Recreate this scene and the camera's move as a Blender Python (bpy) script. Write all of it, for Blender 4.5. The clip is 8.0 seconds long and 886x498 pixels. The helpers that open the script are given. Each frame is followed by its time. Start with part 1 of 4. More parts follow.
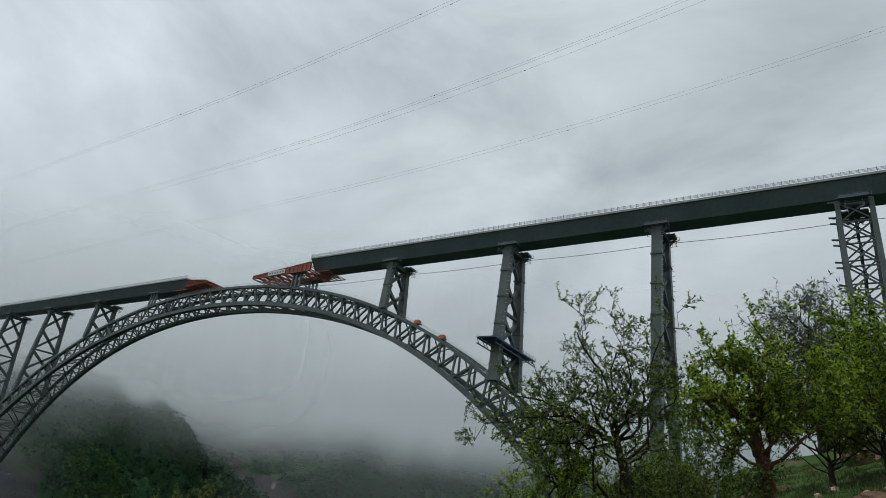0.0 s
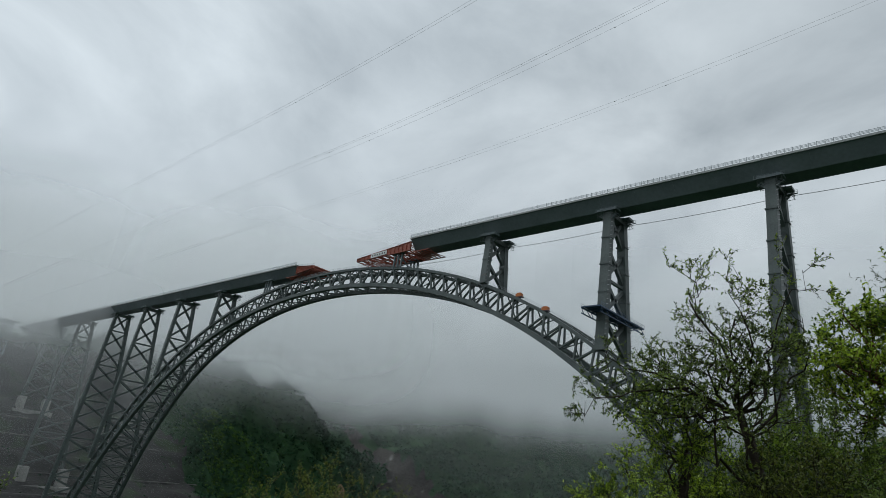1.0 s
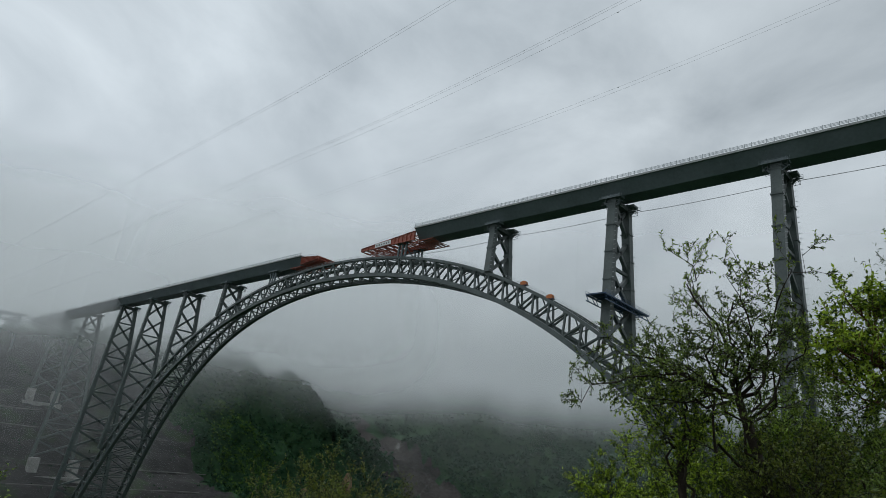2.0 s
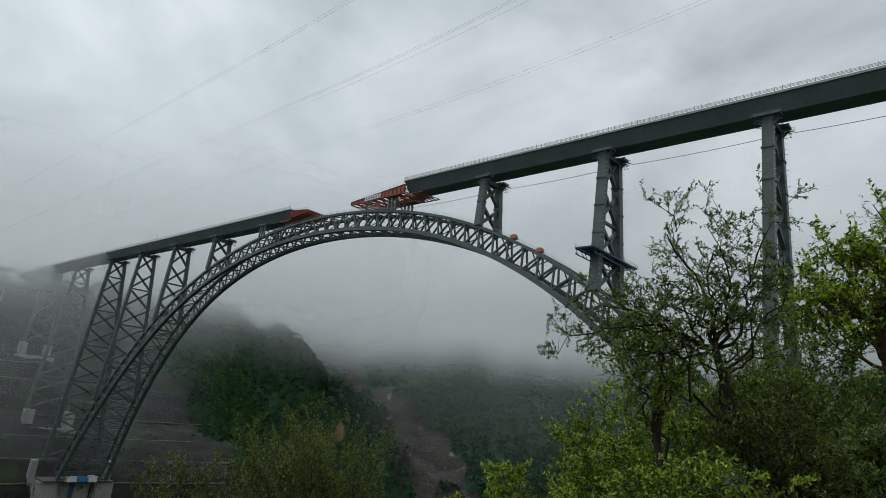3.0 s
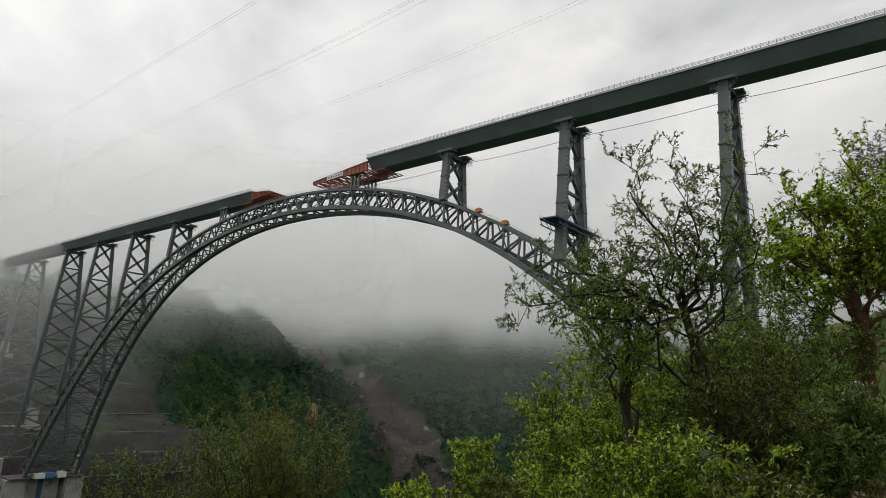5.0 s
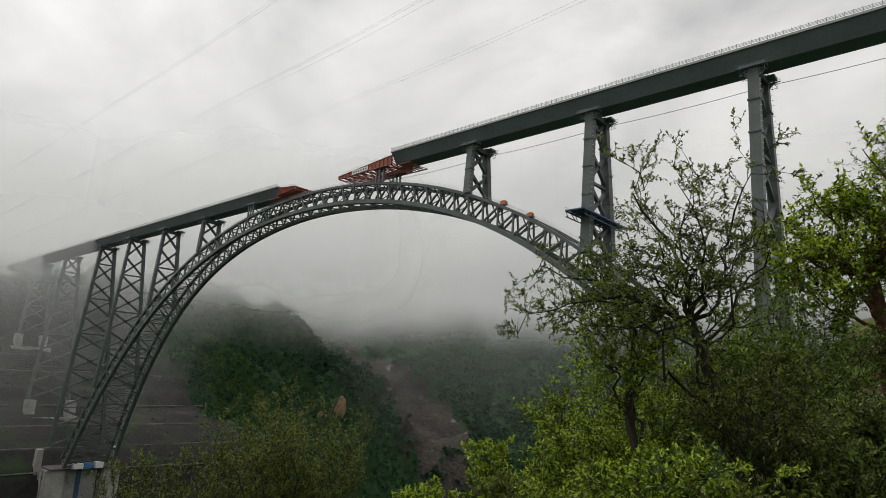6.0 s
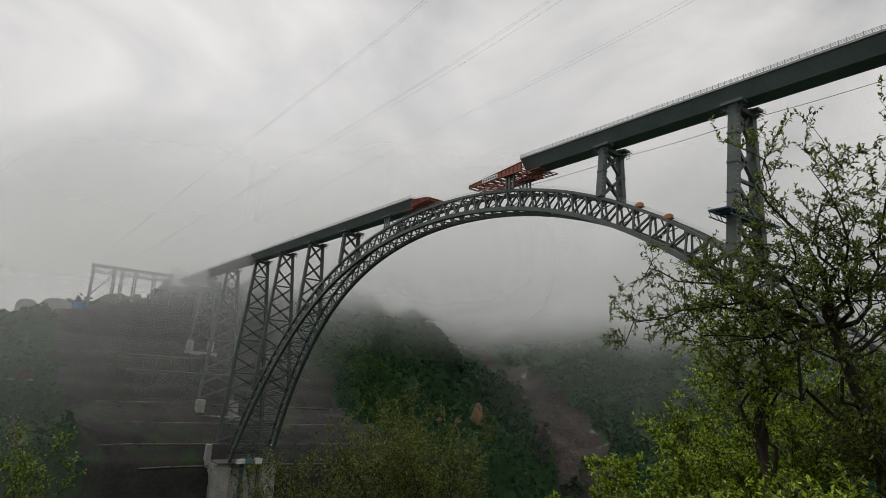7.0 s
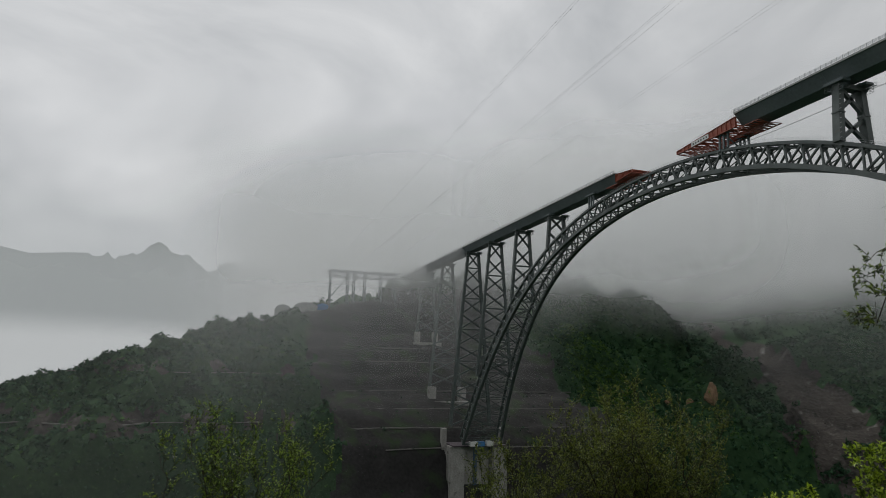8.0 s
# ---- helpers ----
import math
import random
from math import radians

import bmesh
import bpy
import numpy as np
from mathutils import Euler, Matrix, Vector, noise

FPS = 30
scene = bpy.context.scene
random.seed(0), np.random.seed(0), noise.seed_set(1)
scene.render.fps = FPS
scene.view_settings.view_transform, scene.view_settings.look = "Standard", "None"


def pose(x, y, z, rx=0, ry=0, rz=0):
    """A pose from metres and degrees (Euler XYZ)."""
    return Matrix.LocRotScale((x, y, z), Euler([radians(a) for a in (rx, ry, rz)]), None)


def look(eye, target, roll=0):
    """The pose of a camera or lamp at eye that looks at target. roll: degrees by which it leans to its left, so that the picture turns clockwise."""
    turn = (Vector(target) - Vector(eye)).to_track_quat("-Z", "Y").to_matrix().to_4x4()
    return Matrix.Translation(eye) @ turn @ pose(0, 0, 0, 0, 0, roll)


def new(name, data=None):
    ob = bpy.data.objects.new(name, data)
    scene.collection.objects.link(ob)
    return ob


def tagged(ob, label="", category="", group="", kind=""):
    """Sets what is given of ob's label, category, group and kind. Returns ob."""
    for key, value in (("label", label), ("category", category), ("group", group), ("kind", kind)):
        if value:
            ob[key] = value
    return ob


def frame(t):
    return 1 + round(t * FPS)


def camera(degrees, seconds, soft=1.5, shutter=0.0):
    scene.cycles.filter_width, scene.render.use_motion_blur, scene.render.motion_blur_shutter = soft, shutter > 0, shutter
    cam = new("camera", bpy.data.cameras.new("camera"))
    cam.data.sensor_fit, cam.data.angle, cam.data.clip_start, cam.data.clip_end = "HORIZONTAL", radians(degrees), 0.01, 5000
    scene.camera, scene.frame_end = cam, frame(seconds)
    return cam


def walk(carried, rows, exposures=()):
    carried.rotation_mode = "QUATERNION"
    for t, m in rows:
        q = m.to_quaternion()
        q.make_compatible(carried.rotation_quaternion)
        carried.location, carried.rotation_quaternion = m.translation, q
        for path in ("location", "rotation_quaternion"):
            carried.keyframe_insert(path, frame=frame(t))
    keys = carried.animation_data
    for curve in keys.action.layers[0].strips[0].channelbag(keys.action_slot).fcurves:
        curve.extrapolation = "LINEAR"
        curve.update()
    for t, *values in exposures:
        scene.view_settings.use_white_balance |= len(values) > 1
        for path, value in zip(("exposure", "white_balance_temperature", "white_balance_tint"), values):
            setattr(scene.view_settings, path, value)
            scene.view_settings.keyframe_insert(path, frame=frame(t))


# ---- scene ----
cam = camera(70.53, 8.0, soft=0.65)
PATH = [
    (0.0, pose(-0.000, 0.000, 1.600, 113.82, -6.60, 31.33)),
    (0.5, pose(-0.033, 0.044, 1.629, 110.71, -7.08, 38.38)),
    (1.0, pose(-0.050, 0.094, 1.659, 110.37, -6.40, 41.11)),
    (1.2, pose(-0.067, 0.116, 1.657, 110.26, -6.56, 42.51)),
    (2.5, pose(-0.015, 0.305, 1.687, 107.55, -5.30, 41.06)),
    (3.0, pose(-0.034, 0.411, 1.700, 105.15, -5.67, 40.87)),
    (3.5, pose(-0.163, 0.557, 1.690, 106.11, -9.49, 38.08)),
    (4.0, pose(-0.281, 0.726, 1.743, 104.73, -7.03, 31.31)),
    (4.5, pose(-0.291, 0.729, 1.775, 103.65, -2.79, 34.33)),
    (5.0, pose(-0.233, 0.873, 1.776, 103.11, -2.59, 38.48)),
    (6.5, pose(-0.118, 1.272, 1.963, 101.76, -1.95, 44.16)),
    (7.0, pose(-0.104, 1.470, 1.963, 102.36, -3.73, 53.00)),
    (7.5, pose(-0.026, 1.480, 2.041, 102.96, -1.51, 58.96)),
    (8.0, pose(-0.026, 1.480, 2.041, 100.03, -1.51, 72.57)),
]
EXPOSURES = [(0.0, 0.08, 6000, 4), (2.5, 0.03, 6000, 5), (3.0, 0.16, 6100, 5), (3.5, 0.10, 6100, 6), (4.0, 0.36, 6500, 10), (5.0, 0.48, 6800, 11), (6.5, 0.34, 6900, 11), (7.0, 0.18, 6850, 12), (7.5, -0.05, 6500, 9), (8.0, -0.10, 6550, 10)]
walk(cam, PATH, EXPOSURES)

# ---------------------------------------------------------------- world and sun
SUN_EL, SUN_AZ = 56.0, 98.0
world = bpy.data.worlds.new("overcast_sky")
scene.world = world
world.use_nodes = True
wn, wl = world.node_tree.nodes, world.node_tree.links
wn.clear()
w_out = wn.new("ShaderNodeOutputWorld")
w_bg = wn.new("ShaderNodeBackground")
w_sky = wn.new("ShaderNodeTexSky")
w_sky.sky_type, w_sky.sun_disc = "NISHITA", False
w_sky.sun_elevation, w_sky.sun_rotation = radians(SUN_EL), radians(-SUN_AZ)
w_tc = wn.new("ShaderNodeTexCoord")
w_map = wn.new("ShaderNodeMapping")
w_map.inputs["Scale"].default_value = (1.0, 1.0, 2.0)
w_n1 = wn.new("ShaderNodeTexNoise")
w_n1.inputs["Scale"].default_value, w_n1.inputs["Detail"].default_value = 1.9, 7.0
w_n1.inputs["Roughness"].default_value, w_n1.inputs["Distortion"].default_value = 0.55, 0.6
w_ramp = wn.new("ShaderNodeValToRGB")
w_ramp.color_ramp.elements[0].position, w_ramp.color_ramp.elements[0].color = 0.33, (5.0, 5.2, 5.36, 1)
w_ramp.color_ramp.elements[1].position, w_ramp.color_ramp.elements[1].color = 0.68, (8.9, 9.0, 9.05, 1)
w_mix = wn.new("ShaderNodeMix")
w_mix.data_type = "RGBA"
w_mix.inputs["Factor"].default_value = 0.93
wl.new(w_tc.outputs["Generated"], w_map.inputs["Vector"])
wl.new(w_map.outputs["Vector"], w_n1.inputs["Vector"])
wl.new(w_n1.outputs["Fac"], w_ramp.inputs["Fac"])
wl.new(w_sky.outputs["Color"], w_mix.inputs["A"])
wl.new(w_ramp.outputs["Color"], w_mix.inputs["B"])
# brighter cloud towards the hidden sun
w_dot = wn.new("ShaderNodeVectorMath")
w_dot.operation = "DOT_PRODUCT"
w_dot.inputs[1].default_value = (-math.sin(radians(SUN_AZ)) * math.cos(radians(SUN_EL)), math.cos(radians(SUN_AZ)) * math.cos(radians(SUN_EL)), math.sin(radians(SUN_EL)))
w_glow = wn.new("ShaderNodeMapRange")
w_glow.interpolation_type = "SMOOTHSTEP"
w_glow.inputs["From Min"].default_value, w_glow.inputs["From Max"].default_value = 0.45, 1.0
w_glow.inputs["To Min"].default_value, w_glow.inputs["To Max"].default_value = 0.078, 0.094
wl.new(w_tc.outputs["Generated"], w_dot.inputs[0])
wl.new(w_dot.outputs["Value"], w_glow.inputs["Value"])
# an overcast sky is brightest overhead
w_sep = wn.new("ShaderNodeSeparateXYZ")
w_top = wn.new("ShaderNodeMapRange")
w_top.interpolation_type = "SMOOTHSTEP"
w_top.inputs["From Min"].default_value, w_top.inputs["From Max"].default_value = 0.72, 1.0
w_top.inputs["To Min"].default_value, w_top.inputs["To Max"].default_value = 1.0, 2.1
w_mul = wn.new("ShaderNodeMath")
w_mul.operation = "MULTIPLY"
wl.new(w_tc.outputs["Generated"], w_sep.inputs["Vector"])
wl.new(w_sep.outputs["Z"], w_top.inputs["Value"])
wl.new(w_glow.outputs["Result"], w_mul.inputs[0])
wl.new(w_top.outputs["Result"], w_mul.inputs[1])
wl.new(w_mul.outputs[0], w_bg.inputs["Strength"])
wl.new(w_mix.outputs["Result"], w_bg.inputs["Color"])
wl.new(w_bg.outputs["Background"], w_out.inputs["Surface"])

sun_data = bpy.data.lights.new("sun", "SUN")
sun_data.energy, sun_data.angle, sun_data.color = 1.1, radians(10), (1.0, 0.97, 0.93)
sun = new("sun", sun_data)
_d = Vector((-math.sin(radians(SUN_AZ)) * math.cos(radians(SUN_EL)), math.cos(radians(SUN_AZ)) * math.cos(radians(SUN_EL)), math.sin(radians(SUN_EL))))
sun.matrix_world = look(_d * 300, (0, 0, 0))


# ---------------------------------------------------------------- materials
def surface(name, dark, light, rough=0.7, scale=1.0, metal=0.0, bump=0.2, bump_scale=None, fine=8.0, spots=None, translucent=0.0, vary=0.0, island=0.0):
    """Two-scale noise between two colours, with bump; scale is in pieces per metre."""
    m = bpy.data.materials.new(name)
    m.use_nodes = True
    n, l = m.node_tree.nodes, m.node_tree.links
    bs = n["Principled BSDF"]
    geo = n.new("ShaderNodeNewGeometry")
    a, b = n.new("ShaderNodeTexNoise"), n.new("ShaderNodeTexNoise")
    a.inputs["Scale"].default_value, a.inputs["Detail"].default_value = scale, 5.0
    b.inputs["Scale"].default_value, b.inputs["Detail"].default_value = scale * fine, 4.0
    l.new(geo.outputs["Position"], a.inputs["Vector"])
    l.new(geo.outputs["Position"], b.inputs["Vector"])
    add = n.new("ShaderNodeMath")
    add.operation = "MULTIPLY_ADD"
    add.inputs[1].default_value = 0.6
    l.new(a.outputs["Fac"], add.inputs[0])
    half = n.new("ShaderNodeMath")
    half.operation = "MULTIPLY"
    half.inputs[1].default_value = 0.4
    l.new(b.outputs["Fac"], half.inputs[0])
    l.new(half.outputs[0], add.inputs[2])
    value = add.outputs[0]
    if island or vary:
        shift = n.new("ShaderNodeMath")
        shift.operation = "MULTIPLY_ADD"
        shift.inputs[1].default_value = island or vary
        if island:
            l.new(geo.outputs["Random Per Island"], shift.inputs[0])
        else:
            info = n.new("ShaderNodeObjectInfo")
            l.new(info.outputs["Random"], shift.inputs[0])
        l.new(value, shift.inputs[2])
        less = n.new("ShaderNodeMath")
        less.operation = "SUBTRACT"
        less.inputs[1].default_value = 0.5 * (island or vary)
        l.new(shift.outputs[0], less.inputs[0])
        value = less.outputs[0]
    ramp = n.new("ShaderNodeValToRGB")
    ramp.color_ramp.elements[0].position, ramp.color_ramp.elements[0].color = 0.32, (*dark, 1)
    ramp.color_ramp.elements[1].position, ramp.color_ramp.elements[1].color = 0.68, (*light, 1)
    l.new(value, ramp.inputs["Fac"])
    colour = ramp.outputs["Color"]
    if spots:
        s = n.new("ShaderNodeTexNoise")
        s.inputs["Scale"].default_value, s.inputs["Detail"].default_value = spots[1], 6.0
        l.new(geo.outputs["Position"], s.inputs["Vector"])
        r2 = n.new("ShaderNodeValToRGB")
        r2.color_ramp.elements[0].position, r2.color_ramp.elements[1].position = spots[2], spots[2] + 0.12
        l.new(s.outputs["Fac"], r2.inputs["Fac"])
        mx = n.new("ShaderNodeMix")
        mx.data_type = "RGBA"
        l.new(r2.outputs["Color"], mx.inputs["Factor"])
        l.new(colour, mx.inputs["A"])
        mx.inputs["B"].default_value = (*spots[0], 1)
        colour = mx.outputs["Result"]
    l.new(colour, bs.inputs["Base Color"])
    bs.inputs["Roughness"].default_value, bs.inputs["Metallic"].default_value = rough, metal
    if rough >= 0.9:
        bs.inputs["Specular IOR Level"].default_value = 0.1
    if bump:
        bp = n.new("ShaderNodeBump")
        bp.inputs["Strength"].default_value, bp.inputs["Distance"].default_value = bump, bump_scale or 0.3 / scale
        l.new(value, bp.inputs["Height"])
        l.new(bp.outputs["Normal"], bs.inputs["Normal"])
    if translucent:
        tr = n.new("ShaderNodeBsdfTranslucent")
        l.new(colour, tr.inputs["Color"])
        ms = n.new("ShaderNodeMixShader")
        ms.inputs["Fac"].default_value = translucent
        l.new(bs.outputs["BSDF"], ms.inputs[1])
        l.new(tr.outputs["BSDF"], ms.inputs[2])
        l.new(ms.outputs["Shader"], n["Material Output"].inputs["Surface"])
    return m


def mist(name, lo, hi, top_lo, top_hi, most, size, az, sky=None):
    """Cloud vapour: white scattering, or an added glow of colour sky if given, thinned by height, by bearing at the
    ends of the bank, and by noise.
    """
    m = bpy.data.materials.new(name)
    m.use_nodes = True
    n, l = m.node_tree.nodes, m.node_tree.links
    n.remove(n["Principled BSDF"])
    geo = n.new("ShaderNodeNewGeometry")
    sep = n.new("ShaderNodeSeparateXYZ")
    l.new(geo.outputs["Position"], sep.inputs["Vector"])
    nz = n.new("ShaderNodeTexNoise")
    nz.inputs["Scale"].default_value, nz.inputs["Detail"].default_value, nz.inputs["Distortion"].default_value = 1.0 / size, 4.0, 0.3
    l.new(geo.outputs["Position"], nz.inputs["Vector"])

    def calc(op, p, q=0.0, r=None):
        k = n.new("ShaderNodeMath")
        k.operation = op
        for i, v in enumerate((p, q) if r is None else (p, q, r)):
            if isinstance(v, (int, float)):
                k.inputs[i].default_value = v
            else:
                l.new(v, k.inputs[i])
        return k.outputs[0]

    def ramp(src, a, b, to0, to1):
        r = n.new("ShaderNodeMapRange")
        r.interpolation_type = "SMOOTHSTEP"
        r.inputs["From Min"].default_value, r.inputs["From Max"].default_value = a, b
        r.inputs["To Min"].default_value, r.inputs["To Max"].default_value = to0, to1
        l.new(src, r.inputs["Value"])
        return r.outputs["Result"]

    wob = calc("MULTIPLY_ADD", calc("SUBTRACT", nz.outputs["Fac"], 0.5), min(60.0, (hi - lo) * 0.9), sep.outputs["Z"])
    f = calc("MULTIPLY", ramp(wob, lo, hi, 0, most), ramp(wob, top_lo, top_hi, 1, 0))
    bearing = calc("MULTIPLY", calc("ARCTAN2", calc("MULTIPLY", sep.outputs["X"], -1.0), sep.outputs["Y"]), 57.29578)
    f = calc("MULTIPLY", f, calc("MULTIPLY", ramp(bearing, az[0], az[1], 0, 1), ramp(bearing, az[2], az[3], 1, 0)))
    df, tl, tp = n.new("ShaderNodeBsdfDiffuse"), n.new("ShaderNodeBsdfTranslucent"), n.new("ShaderNodeBsdfTransparent")
    for k in (df, tl):
        k.inputs["Color"].default_value = (0.96, 0.97, 0.98, 1)
    mid, ms = n.new("ShaderNodeMixShader"), n.new("ShaderNodeMixShader")
    l.new(df.outputs[0], mid.inputs[1])
    l.new(tl.outputs[0], mid.inputs[2])
    l.new(f, ms.inputs["Fac"])
    l.new(tp.outputs[0], ms.inputs[1])
    # given a sky colour, the sheet emits it, to look brighter than lit vapour
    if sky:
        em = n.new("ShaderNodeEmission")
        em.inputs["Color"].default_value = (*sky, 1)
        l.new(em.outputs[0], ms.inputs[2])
    else:
        l.new(mid.outputs[0], ms.inputs[2])
    l.new(ms.outputs[0], n["Material Output"].inputs["Surface"])
    return m


STEEL = surface("grey_green_steel", (0.05, 0.064, 0.062), (0.095, 0.115, 0.11), 0.5, 0.25, 0.0, 0.1, spots=((0.10, 0.085, 0.07), 0.35, 0.66))
DECK_STEEL = surface("deck_steel", (0.105, 0.13, 0.138), (0.16, 0.19, 0.2), 0.55, 0.12, 0.0, 0.1)
EDGE = surface("deck_edge_concrete", (0.28, 0.29, 0.29), (0.42, 0.43, 0.42), 0.8, 0.3)
GALV = surface("galvanised_steel", (0.34, 0.36, 0.37), (0.5, 0.52, 0.53), 0.45, 2.0, 0.3, 0.05)
ORANGE = surface("orange_steel", (0.25, 0.06, 0.035), (0.36, 0.10, 0.06), 0.5, 0.3, spots=((0.25, 0.07, 0.03), 0.5, 0.62))
YELLOW = surface("amber_paint", (0.42, 0.11, 0.02), (0.55, 0.16, 0.03), 0.5, 1.0)
BLUE = surface("blue_steel", (0.02, 0.05, 0.11), (0.04, 0.085, 0.17), 0.5, 0.4)
TARP_BLUE = surface("blue_tarpaulin", (0.03, 0.12, 0.3), (0.05, 0.2, 0.45), 0.6, 0.5)
WHITE = surface("white_board", (0.6, 0.6, 0.58), (0.75, 0.75, 0.73), 0.6, 0.8)
DARKBAR = surface("dark_lettering", (0.05, 0.04, 0.05), (0.09, 0.07, 0.08), 0.6, 1.0)
CONCRETE = surface("weathered_concrete", (0.2, 0.19, 0.18), (0.36, 0.35, 0.33), 0.85, 0.12, bump=0.3, spots=((0.13, 0.12, 0.11), 0.2, 0.6))
WIRE = surface("aluminium_wire", (0.3, 0.31, 0.32), (0.42, 0.43, 0.44), 0.5, 1.0, 0.3, 0.0)
FOREST_FLOOR = surface("forest_floor", (0.010, 0.028, 0.012), (0.026, 0.056, 0.022), 0.95, 0.03, bump=0.6, bump_scale=3.0)
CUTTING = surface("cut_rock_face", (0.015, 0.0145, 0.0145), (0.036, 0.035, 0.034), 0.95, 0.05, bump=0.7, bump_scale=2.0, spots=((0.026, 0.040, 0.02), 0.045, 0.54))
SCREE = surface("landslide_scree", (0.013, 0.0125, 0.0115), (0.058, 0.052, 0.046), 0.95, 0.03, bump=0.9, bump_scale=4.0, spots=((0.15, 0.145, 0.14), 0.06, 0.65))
CLIFF = surface("ochre_cliff", (0.130, 0.078, 0.046), (0.260, 0.176, 0.111), 0.9, 0.12, bump=0.8, bump_scale=1.5)
GRAVEL = surface("pale_track", (0.10, 0.097, 0.093), (0.2, 0.19, 0.18), 0.95, 0.2)
SOIL = surface("red_brown_soil", (0.07, 0.042, 0.026), (0.17, 0.105, 0.065), 0.95, 1.1, bump=0.9, bump_scale=0.1, spots=((0.04, 0.072, 0.014), 0.9, 0.37))
ROCK = surface("tan_boulder_rock", (0.2, 0.14, 0.09), (0.58, 0.46, 0.35), 0.9, 3.0, bump=1.0, bump_scale=0.06, fine=9.0, spots=((0.07, 0.055, 0.045), 5.0, 0.63))
REDROCK = surface("red_brown_rock", (0.1, 0.06, 0.04), (0.27, 0.17, 0.115), 0.9, 3.0, bump=1.0, bump_scale=0.06, fine=9.0, spots=((0.05, 0.06, 0.025), 3.0, 0.58))
BARK = surface("dark_bark", (0.022, 0.018, 0.014), (0.06, 0.05, 0.04), 0.95, 9.0, bump=0.8, bump_scale=0.01)
RED_BARK = surface("red_brown_bark", (0.06, 0.035, 0.022), (0.16, 0.09, 0.06), 0.95, 6.0, bump=0.8, bump_scale=0.015)
LEAF_DARK = surface("dark_olive_leaf", (0.03, 0.05, 0.010), (0.17, 0.24, 0.04), 0.45, 1.2, bump=0, translucent=0.4, island=0.8)
LEAF_FRESH = surface("fresh_green_leaf", (0.04, 0.075, 0.006), (0.34, 0.46, 0.032), 0.45, 1.0, bump=0, translucent=0.4, island=0.8)
LEAF_MID = surface("mid_green_leaf", (0.028, 0.052, 0.007), (0.18, 0.27, 0.026), 0.45, 1.0, bump=0, translucent=0.38, island=0.8)
LEAF_OLIVE = surface("yellow_olive_leaf", (0.022, 0.036, 0.006), (0.155, 0.19, 0.024), 0.45, 1.0, bump=0, translucent=0.34, island=0.8)
LEAF_GREY = surface("grey_green_leaf", (0.06, 0.075, 0.04), (0.13, 0.155, 0.085), 0.5, 1.0, bump=0, translucent=0.3, island=0.4)
GRASS = surface("hill_grass", (0.035, 0.065, 0.012), (0.11, 0.15, 0.04), 0.6, 0.7, bump=0, translucent=0.3, island=0.5)
DRY = surface("dry_stalk", (0.12, 0.09, 0.05), (0.25, 0.19, 0.11), 0.8, 2.0, bump=0, island=0.4)
WOODLAND = surface("woodland_canopy", (0.013, 0.037, 0.020), (0.036, 0.084, 0.042), 0.9, 0.12, bump=0.8, bump_scale=1.0, island=0.35)
MEADOW = surface("light_scrub", (0.026, 0.066, 0.019), (0.064, 0.135, 0.036), 0.9, 0.12, bump=0.8, bump_scale=1.0, island=0.5)
PALE_SCRUB = surface("pale_scrub", (0.04, 0.085, 0.016), (0.10, 0.165, 0.035), 0.9, 0.12, bump=0.8, bump_scale=1.0, island=0.5)


